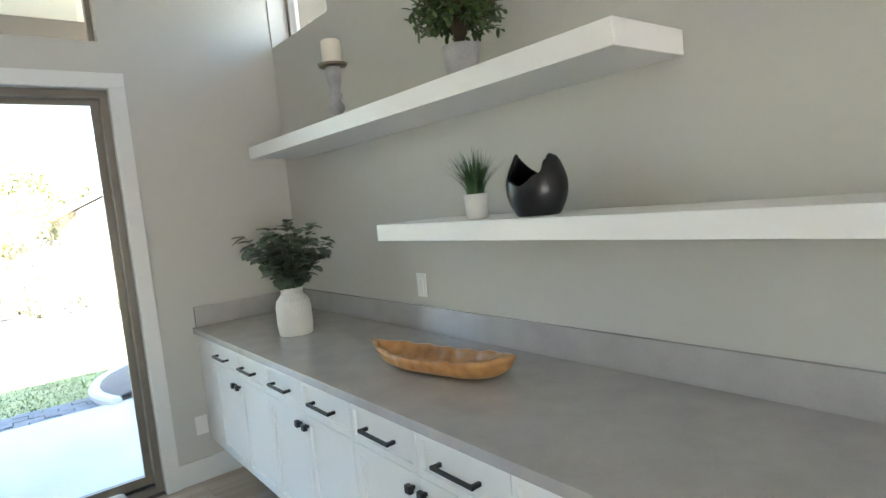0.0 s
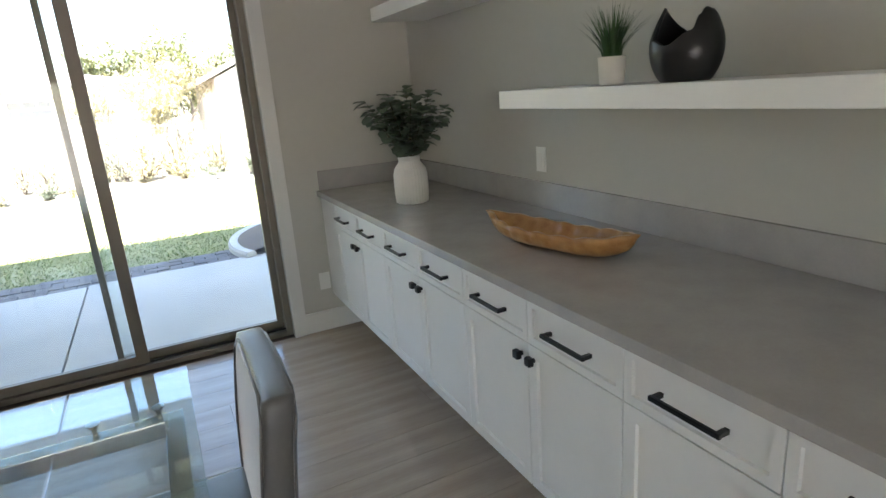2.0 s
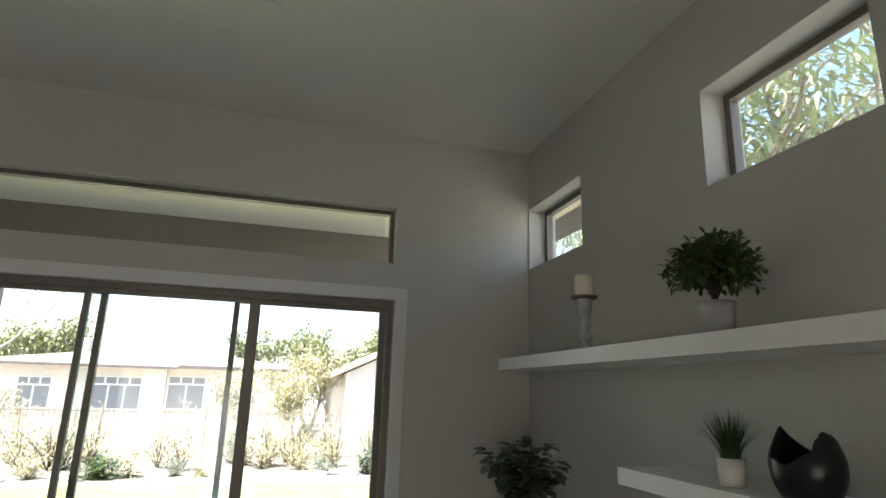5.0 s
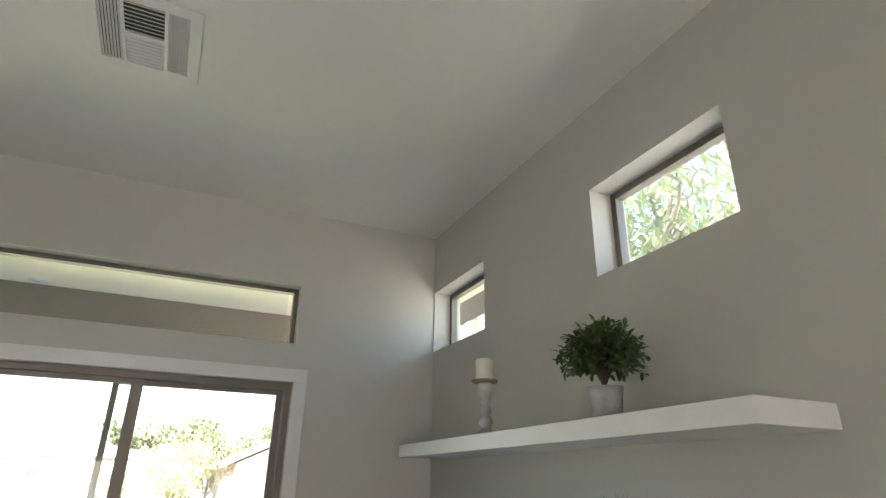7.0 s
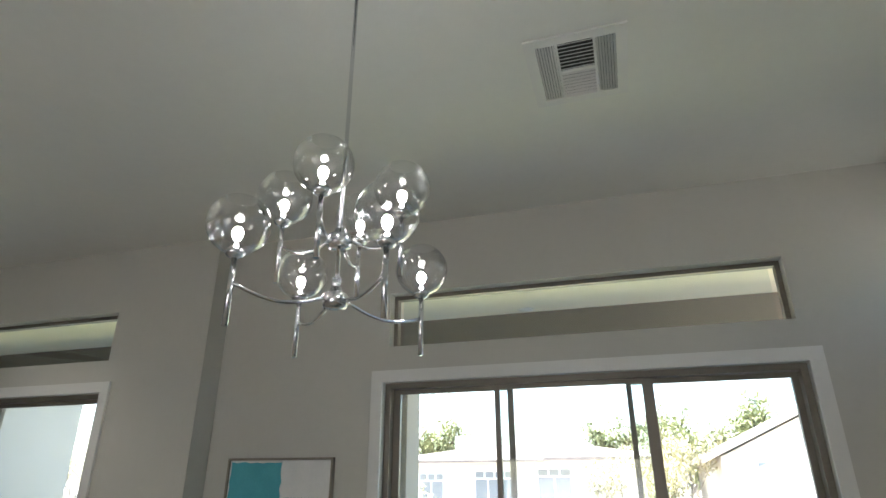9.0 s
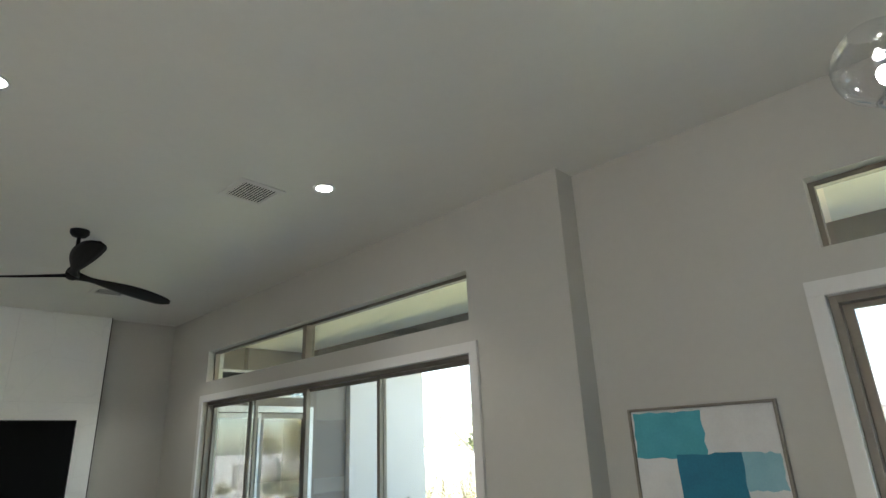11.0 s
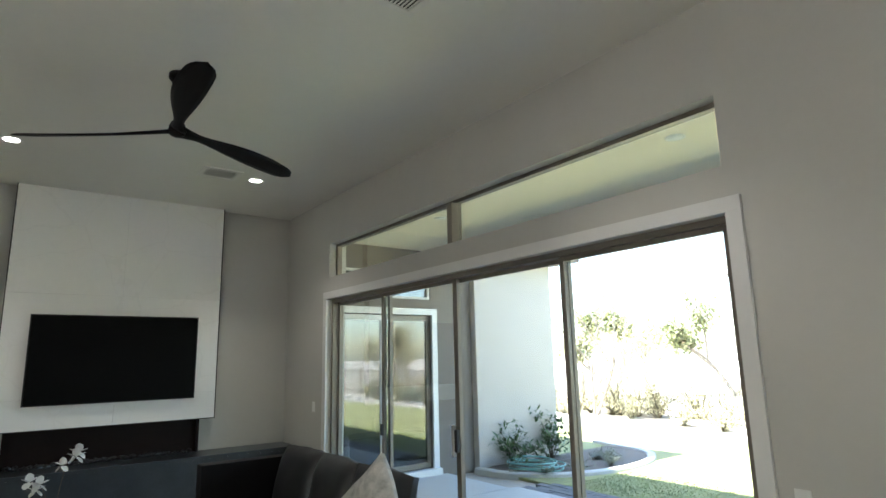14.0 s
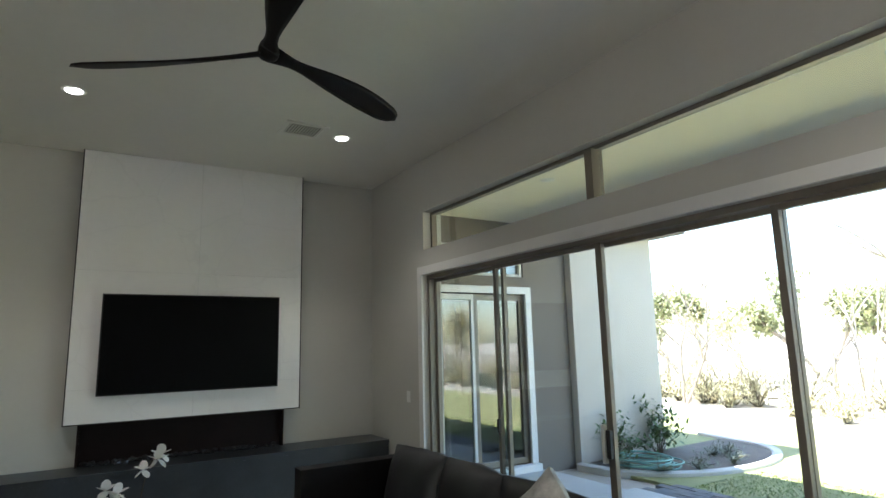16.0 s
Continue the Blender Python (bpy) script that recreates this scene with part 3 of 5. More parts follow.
struct("wing_wall_inner", boxes((-16, LY + 0.02, -0.15, -11.2, LY + 0.22, 3.42)), M_WALL, "plain inner wall of the wing", "wall")
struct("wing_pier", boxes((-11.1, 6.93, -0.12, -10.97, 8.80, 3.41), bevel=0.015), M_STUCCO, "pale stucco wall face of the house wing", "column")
struct("wing_roof", boxes((-16.4, LY + 0.24, 3.42, -11.11, 9.2, 3.6), (-11.11, 6.79, 3.42, -10.55, 9.2, 3.6)), M_ROOF, "dark tiled roof edge over the wing", "roof")
wd = tagged(new("door_3"), "white-framed glass patio door of the house wing", "glass door", kind="structure")
part("casing", boxes((-11.1, 4.2, -0.05, -11.06, 4.3, 2.47), (-11.1, 6.1, -0.05, -11.06, 6.2, 2.47), (-11.1, 4.3, 2.37, -11.06, 6.1, 2.47), (-11.1, 4.2, -0.1, -10.98, 6.2, 0.02), bevel=0.004), M_TRIM, wd, "white casing")
for a, b in ((4.3, 5.26), (5.24, 6.1)):
    lf = part("leaf_frame", boxes((-11.2, a, 0.02, -11.15, a + 0.06, 2.36), (-11.2, b - 0.06, 0.02, -11.15, b, 2.36), (-11.2, a + 0.06, 0.02, -11.15, b - 0.06, 0.1), (-11.2, a + 0.06, 2.28, -11.15, b - 0.06, 2.36), bevel=0.003), M_TRIM if a < 5 else M_BRONZE, wd)
    gp = part("pane", boxes((-11.18, a + 0.06, 0.1, -11.174, b - 0.06, 2.28)), M_WINGGLASS, lf, "clear glass")
    gp.visible_shadow = False
wt3 = tagged(new("window_5"), "white-framed upper window of the house wing", "window", kind="structure")
part("window_frame", boxes((-11.2, 4.3, 2.62, -11.12, 4.35, 3.05), (-11.2, 6.05, 2.62, -11.12, 6.1, 3.05), (-11.2, 4.35, 2.62, -11.12, 6.05, 2.66), (-11.2, 4.35, 3.01, -11.12, 6.05, 3.05), bevel=0.003), M_TRIM, wt3)
gp = part("pane", boxes((-11.17, 4.35, 2.66, -11.164, 6.05, 3.01)), M_WINGGLASS, wt3, "clear glass")
gp.visible_shadow = False

# ---------- dining furniture ----------


def chair():
    """Upholstered dining chair facing -y, its origin on the floor under the seat."""
    c = thing("dining_chair", "dark taupe leather-look dining chair with piped edges", "chair", (0, 0, 0), "chairs round the table")
    w = 0.235
    part("seat", boxes((-w, -0.23, 0.40, w, 0.20, 0.49), bevel=0.02), M_FABRIC, c, smooth=True)
    bm = bmesh.new()
    box(bm, -w, 0, 0, w, 0.075, 0.56, bevel=0.022)
    bmesh.ops.subdivide_edges(bm, edges=[e for e in bm.edges if e.calc_length() > 0.3], cuts=5)
    for v in bm.verts:
        k = v.co.z / 0.56
        v.co.y += 0.05 * k * k + 0.012 * (v.co.x / w) ** 2 * (-1)
        v.co.x *= 1 - 0.03 * (1 - k)
    bmesh.ops.translate(bm, verts=bm.verts, vec=(0, 0.185, 0.36))
    back = part("backrest", bm, M_FABRIC, c, smooth=True)
    for y in (0.0, 0.075):
        pts = []
        for i in range(25):
            s = i / 24
            if s < 0.4:
                x, z = -w + 0.004, s / 0.4 * 0.545
            elif s > 0.6:
                x, z = w - 0.004, (1 - s) / 0.4 * 0.545
            else:
                x, z = -w + 0.02 + (s - 0.4) / 0.2 * 2 * (w - 0.02), 0.554
            k = z / 0.56
            pts.append((x, 0.185 + y + 0.05 * k * k - 0.010, 0.36 + z))
        part("piping", tube(bmesh.new(), pts, 0.0045, 6), M_FABRIC, back, "stitched leather piping")
    for sx in (-1, 1):
        for y in (-0.19, 0.20):
            bm = boxes((sx * 0.19 - 0.02, y - 0.02, 0, sx * 0.19 + 0.02, y + 0.02, 0.40), bevel=0.003)
            for v in bm.verts:
                if v.co.z < 0.05:
                    v.co.x = sx * 0.19 + (v.co.x - sx * 0.19) * 0.7
                    v.co.y = y + (v.co.y - y) * 0.7
            part("leg", bm, M_DARKWOOD, c, "dark wooden leg")
    return c


ch = chair()
ch.matrix_basis = pose(-1.395, 1.99, 0)
copy_thing(ch, pose(-1.91, 1.99, 0, 0, 0, 1.5))
copy_thing(ch, pose(-0.635, 1.595, 0, 0, 0, -91))
tb = thing("dining_table", "extendable glass dining table on a chrome frame", "table", (-1.6, 1.555, 0))
TX0, TX1, TY0, TY1 = -2.70, -0.55, 1.0, 2.06
for a, b in ((TX0, TX0 + 0.32), (TX0 + 0.325, TX1 - 0.325), (TX1 - 0.32, TX1)):
    g = part("glass_top", boxes((a, TY0, 0.74, b, TY1, 0.752), bevel=0.002), M_TABLEGLASS, tb, "clear glass leaf", world=True)
F0, F1, G0, G1 = TX0 + 0.03, TX1 - 0.03, 1.19, 1.88
for r in ((F0, G1 - 0.05, F1, G1), (F0, G0, F1, G0 + 0.05), (F0, G0 + 0.05, F0 + 0.05, G1 - 0.05), (F1 - 0.05, G0 + 0.05, F1, G1 - 0.05)):
    part("frame_rail", boxes((r[0], r[1], 0.652, r[2], r[3], 0.70), bevel=0.003), M_CHROME, tb, world=True)
for x in (F0 + 0.06, F0 + 0.22, TX0 + 0.75, TX1 - 0.75, F1 - 0.22, F1 - 0.06):
    for y in (G0 + 0.025, G1 - 0.025):
        bm = lathe(bmesh.new(), [(0.010, 0.70), (0.007, 0.705), (0.007, 0.722), (0.018, 0.738), (0.018, 0.7398)], 16, (x, y, 0))
        part("glass_support", bm, M_CHROME, tb, world=True)
for x in (-2.05, -1.15):
    for y in (G0 + 0.025, G1 - 0.025):
        part("leg", boxes((x - 0.035, y - 0.035, 0.012, x + 0.035, y + 0.035, 0.651), bevel=0.003), M_CHROME, tb, world=True)
        part("foot", boxes((x - 0.05, y - 0.05, 0.0, x + 0.05, y + 0.05, 0.012), bevel=0.002), M_CHROME, tb, world=True)
part("cross_bar", boxes((-2.01, 1.53, 0.60, -1.19, 1.58, 0.63), bevel=0.003), M_CHROME, tb, world=True)
for x in (-2.05, -1.15):
    part("cross_bar", boxes((x - 0.03, G0 + 0.06, 0.56, x + 0.03, G1 - 0.06, 0.60), bevel=0.003), M_CHROME, tb, world=True)
bm = lathe(bmesh.new(), [(0.045, 0), (0.05, 0.012), (0.10, 0.05), (0.135, 0.10), (0.14, 0.125), (0.132, 0.125), (0.095, 0.06), (0.04, 0.025), (0.0, 0.022)], 40, (-1.34, 1.585, 0.7525))
solo("glass_bowl", bm, M_TEAL, "deep teal glass bowl on the dining table", "bowl")

# ---------- decor on counter and shelves ----------


def leaf_mesh(bm, at, direction, size, width, curl=0.2, roundish=True):
    d = Vector(direction).normalized()
    s = d.cross(Vector((0, 0, 1)))
    s = s.normalized() if s.length > 1e-3 else Vector((1, 0, 0))
    n = s.cross(d)
    a = Vector(at)
    prof = ((0, 0.15), (0.2, 0.8), (0.5, 1.0), (0.8, 0.82), (1.0, 0.28)) if roundish else ((0, 0.1), (0.3, 1.0), (0.7, 0.7), (1.0, 0.04))
    rows = []
    for u, w in prof:
        m = a + d * (u * size) - n * (curl * size * u * u)
        rows.append((bm.verts.new(m - s * w * width / 2 + n * 0.12 * w * width), bm.verts.new(m), bm.verts.new(m + s * w * width / 2 + n * 0.12 * w * width)))
    for p, q in zip(rows, rows[1:]):
        for k in (0, 1):
            f = bm.faces.new((p[k], p[k + 1], q[k + 1], q[k]))
            f.smooth = True


def branches(rng, n, height, spread, base_z, step, size, width, roundish, lean=1.0, droop=0.0):
    """Stems that fan out from a neck, with leaves along them: two meshes, stems and leaves."""
    stems, leaves = bmesh.new(), bmesh.new()
    for i in range(n):
        ang = i * 2.399 + rng.uniform(-0.3, 0.3)
        out = spread * math.sqrt((i + 0.6) / n) * rng.uniform(0.8, 1.1)
        h = height * rng.uniform(0.75, 1.0) * (1 - 0.35 * (out / spread) ** 2)
        pts = []
        for k in range(9):
            u = k / 8
            rad = 0.015 + out * u ** (1.0 / lean)
            pts.append(Vector((math.cos(ang) * rad, math.sin(ang) * rad, base_z + h * u - droop * out * u * u)))
        tube(stems, pts, 0.0025, 5, 0.001)
        m = max(3, int(h / step))
        for k in range(m):
            u = 0.25 + 0.75 * (k + rng.random() * 0.6) / m
            j = min(7, int(u * 8))
            p = pts[j].lerp(pts[j + 1], u * 8 - j)
            for side in (0, 1):
                a2 = rng.uniform(0, math.tau)
                leaf_mesh(leaves, p, (math.cos(a2), math.sin(a2), rng.uniform(-0.3, 0.7)), size * rng.uniform(0.75, 1.15), width * rng.uniform(0.8, 1.1), 0.25, roundish)
    return stems, leaves


rng = random.Random(3)
VX, VY = 0.69, 3.01
v = thing("eucalyptus_vase", "ribbed white ceramic vase holding eucalyptus branches", "vase", (VX, VY, CTOP))
part("vase_body", lathe(bmesh.new(), [(0.078, 0), (0.088, 0.006), (0.092, 0.06), (0.092, 0.15), (0.084, 0.185), (0.062, 0.213), (0.056, 0.225), (0.060, 0.25), (0.052, 0.25), (0.049, 0.225), (0.045, 0.16), (0.0, 0.15)], 64, ribs=1, rib_depth=0.0022), M_CERAMIC, v, "white ribbed ceramic")
st, lv = branches(rng, 20, 0.44, 0.27, 0.20, 0.026, 0.068, 0.064, True, lean=0.8)
part("stems", st, M_STEM, v)
part("leaves", lv, M_LEAF, v, "dusty green round leaves")

def carved_bowl(half, width, height):
    """A long dough bowl: thick hand-cut wall with a scalloped rim and gouge hollows under it, and upswept blunt ends."""
    bm = bmesh.new()
    n, m = 72, 24
    wob = random.Random(8)
    cuts = [wob.uniform(-0.35, 0.35) for _ in range(24)]
    skins = ([], [])
    for i in range(n + 1):
        u = -1 + 2 * i / n
        plan = width * max(0.10, (1 - abs(u) ** 3.6)) * (1 + 0.03 * math.sin(7 * u))
        for side in (0, 1):
            ring = []
            for k in range(m + 1):
                a = math.pi * k / m
                c, q = math.cos(a), math.sin(a)
                ph = u * 21 + (1.3 if c > 0 else 0.2) + cuts[int((u + 1) * 5.5) % 24]
                scallop = math.sin(ph)
                rim = height * (0.80 + 0.30 * abs(u) ** 2.4 + 0.032 * scallop * (1 - abs(u) ** 6))
                low = 0.05 * abs(u) ** 4.5
                up = 1 - q ** 0.62
                if side == 0:
                    hollow = 0.009 * max(0.0, -scallop) * math.exp(-((up - 0.72) / 0.22) ** 2)
                    y = c * (plan - hollow) * (0.72 + 0.28 * up ** 0.5)
                    ring.append(bm.verts.new((half * u * (0.90 + 0.10 * up), y, low + (rim - low) * up)))
                else:
                    wall = 0.015 + 0.004 * scallop
                    y = c * max(0.004, plan - wall) * (0.70 + 0.30 * up ** 0.5)
                    ring.append(bm.verts.new((half * u * (0.84 + 0.105 * up), y, low + 0.016 + (rim - low - 0.016) * up)))
            skins[side].append(ring)
    for skin in skins:
        for p, q in zip(skin, skin[1:]):
            for k in range(m):
                bm.faces.new((p[k], p[k + 1], q[k + 1], q[k])).smooth = True
    outer, inner = skins
    for i in range(n):
        for k in (0, m):
            bm.faces.new((outer[i][k], inner[i][k], inner[i + 1][k], outer[i + 1][k])).smooth = True
    for e in (0, n):
        for k in range(m):
            bm.faces.new((outer[e][k], outer[e][k + 1], inner[e][k + 1], inner[e][k])).smooth = True
    return bm


bowl = solo("dough_bowl", carved_bowl(0.345, 0.093, 0.093), M_BOWL, "long hand-carved wooden dough bowl on the counter", "bowl")
bowl.matrix_world = pose(0.708, 1.80, CTOP, 0, 0, 102)

# grass in a pot
g = thing("potted_grass", "tufted artificial grass in a small white pot", "plant", (0.87, 1.69, SH2))
part("pot", lathe(bmesh.new(), [(0.036, 0), (0.040, 0.003), (0.045, 0.09), (0.041, 0.09), (0.038, 0.08), (0.0, 0.078)], 40), M_CERAMIC, g, "white ceramic pot")
bm = bmesh.new()
rng = random.Random(11)
for i in range(190):
    a, r0 = rng.uniform(0, math.tau), 0.03 * math.sqrt(rng.random())
    out, h = rng.uniform(0.005, 0.095) * (1 if rng.random() < 0.8 else 1.3), rng.uniform(0.12, 0.195)
    h *= 1 - 0.25 * (out / 0.11)
    d, s = Vector((math.cos(a), math.sin(a), 0)), Vector((-math.sin(a), math.cos(a), 0))
    prev = None
    for k in range(5):
        u = k / 4
        p = d * (r0 + out * u ** 1.8) + Vector((0, 0, 0.075 + h * u))
        w = 0.0028 * (1 - 0.9 * u)
        cur = (bm.verts.new(p - s * w), bm.verts.new(p + s * w))
        if prev:
            bm.faces.new((prev[0], prev[1], cur[1], cur[0]))
        prev = cur
part("grass_tuft", bm, M_GRASSLEAF, g, "dark green grass blades")

# sculptural vase
def horned_vase(radius, tall):
    """A closed ovoid whose rim sweeps from a sharp horn on one side to a round lobe on the other."""
    def rim(deg):
        if 70 < deg <= 180:
            return 0.70 - 0.30 * math.cos(radians(deg))
        keys = ((0, 0.82), (45, 0.84), (70, 0.60), (180, 1.0), (190, 0.82), (206, 0.57), (238, 0.49), (275, 0.66), (295, 0.86), (315, 0.95), (335, 0.92), (360, 0.82))
        for (a, p), (b, q) in zip(keys, keys[1:]):
            if a <= deg <= b:
                w = (deg - a) / (b - a)
                return p + (q - p) * w * w * (3 - 2 * w)
    bm = bmesh.new()
    seg, n = 96, 30
    outer, inner = [], []
    for i in range(n + 1):
        u = i / n
        ro, ri = [], []
        for k in range(seg):
            deg = 360 * k / seg
            c, q = math.cos(radians(deg)), math.sin(radians(deg))
            z = rim(deg) * u
            swell = 0.66 + 0.34 * math.sin(math.pi * min(1.0, z / 1.1) ** 0.8)
            lobe = math.exp(-((deg if deg < 180 else deg - 360) / 34) ** 2)
            close = 1 - 0.17 * max(0.0, z - 0.55) ** 1.3 / 0.35 * (1 - 0.35 * lobe)
            flat = 0.86 - 0.20 * max(0.0, z - 0.4)
            ro.append(bm.verts.new((radius * swell * close * c, radius * swell * close * q * flat, tall * z)))
            thick = 0.88 - 0.10 * lobe
            ri.append(bm.verts.new((radius * swell * close * c * thick, radius * swell * close * q * flat * thick, max(0.02, tall * z - 0.003))))
        outer.append(ro)
        inner.append(ri)
    rings = outer + inner[:n // 5:-1]
    for p, q in zip(rings, rings[1:]):
        for k in range(seg):
            bm.faces.new((p[k], p[(k + 1) % seg], q[(k + 1) % seg], q[k])).smooth = True
    bm.faces.new(outer[0][::-1])
    bm.faces.new(rings[-1])
    return bm


sv = solo("sculptural_vase", horned_vase(0.102, 0.207), M_BLACKVASE, "matt black sculptural vase with a sharp horn and a rounded lobe", "vase")
sv.matrix_world = pose(0.905, 1.425, SH2, 0, 0, -49)

# candle holder
ca = thing("candle_holder", "whitewashed turned candlestick with a pillar candle", "candle holder", (0.90, 2.68, SH1))
part("stem", lathe(bmesh.new(), [(0.060, 0), (0.060, 0.012), (0.050, 0.02), (0.030, 0.035), (0.022, 0.045), (0.036, 0.065), (0.040, 0.08), (0.030, 0.10), (0.020, 0.108), (0.030, 0.125), (0.033, 0.14), (0.022, 0.158), (0.024, 0.17), (0.034, 0.20), (0.042, 0.262), (0.034, 0.275)], 36), M_WHITEWASH, ca, "turned whitewashed wood")
part("drip_plate", lathe(bmesh.new(), [(0.03, 0.275), (0.066, 0.277), (0.074, 0.288), (0.070, 0.289), (0.062, 0.282), (0.0, 0.282)], 36), M_OLDBRASS, ca, "dull brass plate")
cd = part("candle", lathe(bmesh.new(), [(0.046, 0.283), (0.047, 0.287), (0.047, 0.395), (0.043, 0.402), (0.02, 0.396), (0.0, 0.395)], 32), M_CANDLE, ca, "ivory pillar candle")
part("wick", tube(bmesh.new(), [(0, 0, 0.395), (0.001, 0, 0.41)], 0.0012, 5), M_STEM, cd)

# bush on the upper shelf
b = thing("potted_bush", "round leafy artificial bush in a whitewashed pot", "plant", (0.90, 1.73, SH1))
part("pot", lathe(bmesh.new(), [(0.052, 0), (0.056, 0.004), (0.066, 0.10), (0.070, 0.125), (0.062, 0.125), (0.056, 0.11), (0.0, 0.108)], 32), M_WHITEWASH, b, "whitewashed wooden pot")
rng = random.Random(21)
stems, leaves = bmesh.new(), bmesh.new()
for i in range(120):
    a, e = i * 2.399, math.asin(max(-0.55, min(1, -0.55 + 1.55 * (i + 0.5) / 120)))
    d = Vector((math.cos(a) * math.cos(e), math.sin(a) * math.cos(e), math.sin(e)))
    R = rng.uniform(0.125, 0.168)
    c = Vector((0, 0, 0.245))
    tip = c + Vector((d.x * R, d.y * R, d.z * R * 0.85))
    if tip.x > 0.19:
        tip.x = 0.19
    tube(stems, [Vector((0, 0, 0.12)), c + d * 0.05, tip], 0.0018, 4)
    for k in range(11):
        p = (c + d * 0.05).lerp(tip, 0.2 + 0.85 * k / 10)
        q = Vector((rng.gauss(0, 1), rng.gauss(0, 1), rng.gauss(0.3, 0.8))) + d * 0.8
        leaf_mesh(leaves, p, q, rng.uniform(0.028, 0.040), rng.uniform(0.014, 0.020), 0.2)
part("stems", stems, M_STEM, b)
part("leaves", leaves, M_LEAF2, b, "small glossy green leaves")

# painting
pt = thing("painting", "abstract teal and white canvas in a thin pale frame", "painting", (-3.36, NY, 1.05))
A0, A1, B0, B1 = -3.79, -2.935, 1.05, 1.892
M_CANVAS = material("canvas_white", (0.74, 0.74, 0.73), 0.8, vary=0.05, scale=6, bump=0.3, bump_scale=200)
M_TEALPAINT = material("teal_paint", (0.10, 0.42, 0.50), 0.7, scale=5, second=(0.06, 0.30, 0.38), bump=0.3, bump_scale=60)
M_BLUEPAINT = material("deep_teal_paint", (0.03, 0.22, 0.33), 0.7, scale=6, second=(0.02, 0.14, 0.24), bump=0.3, bump_scale=60)
M_PALEPAINT = material("pale_blue_paint", (0.33, 0.55, 0.62), 0.7, scale=6, second=(0.22, 0.45, 0.54), bump=0.3, bump_scale=60)
M_PALEFRAME = material("pale_wood_frame", (0.27, 0.24, 0.20), 0.45, vary=0.1, scale=8)
for r in ((A0, B0, A0 + 0.014, B1), (A1 - 0.014, B0, A1, B1), (A0 + 0.014, B1 - 0.014, A1 - 0.014, B1), (A0 + 0.014, B0, A1 - 0.014, B0 + 0.014)):
    part("frame_bar", boxes((r[0], NY - 0.04, r[1], r[2], NY - 0.0005, r[3]), bevel=0.002), M_PALEFRAME, pt, world=True)
cv = part("canvas", boxes((A0 + 0.018, NY - 0.028, B0 + 0.018, A1 - 0.018, NY - 0.008, B1 - 0.018)), M_CANVAS, pt, "white painted canvas", world=True)


def patch(x0, x1, z0, z1, mat, y, seed):
    """A hand-painted block with wavering edges."""
    r = random.Random(seed)
    bm = bmesh.new()
    per = [(x0 + (x1 - x0) * i / 8, z0) for i in range(8)] + [(x1, z0 + (z1 - z0) * i / 6) for i in range(6)] + [(x1 - (x1 - x0) * i / 8, z1) for i in range(8)] + [(x0, z1 - (z1 - z0) * i / 6) for i in range(6)]
    f = bm.faces.new([bm.verts.new((x + r.uniform(-0.007, 0.007), y, z + r.uniform(-0.007, 0.007))) for x, z in per])
    e = bmesh.ops.extrude_face_region(bm, geom=[f])
    bmesh.ops.translate(bm, verts=[g for g in e["geom"] if isinstance(g, bmesh.types.BMVert)], vec=(0, -0.002, 0))
    part("paint_block", bm, mat, cv, world=True)


patch(A0 + 0.026, A0 + 0.45, B1 - 0.29, B1 - 0.03, M_TEALPAINT, NY - 0.0281, 1)
patch(A0 + 0.62, A1 - 0.026, B1 - 0.46, B1 - 0.27, M_PALEPAINT, NY - 0.0281, 2)
patch(A0 + 0.27, A0 + 0.63, B0 + 0.12, B1 - 0.27, M_BLUEPAINT, NY - 0.0301, 3)
patch(A0 + 0.03, A0 + 0.30, B0 + 0.05, B0 + 0.22, M_PALEPAINT, NY - 0.0281, 4)

# ---------- ceiling ----------
CHX, CHY = -1.755, 1.49
chd = thing("chandelier", "chrome chandelier with eight clear glass globes hanging from the ceiling", "chandelier", (CHX, CHY, H))
part("canopy", lathe(bmesh.new(), [(0.06, H - 0.0005), (0.06, H - 0.02), (0.012, H - 0.028), (0.012, H - 0.04)], 32, (CHX, CHY, 0)), M_CHROME, chd, world=True)
part("rod", tube(bmesh.new(), [(CHX, CHY, H - 0.03), (CHX, CHY, 2.27)], 0.007, 12), M_CHROME, chd, world=True)
for z in (2.265, 2.46):
    part("hub", lathe(bmesh.new(), [(0.012, -0.035), (0.036, -0.03), (0.040, -0.012), (0.040, 0.010), (0.022, 0.016), (0.016, 0.035)], 28, (CHX, CHY, z)), M_CHROME, chd, world=True)
part("sleeve", tube(bmesh.new(), [(CHX, CHY, 2.29), (CHX, CHY, 2.33)], 0.015, 16), M_CHROME, chd, world=True)
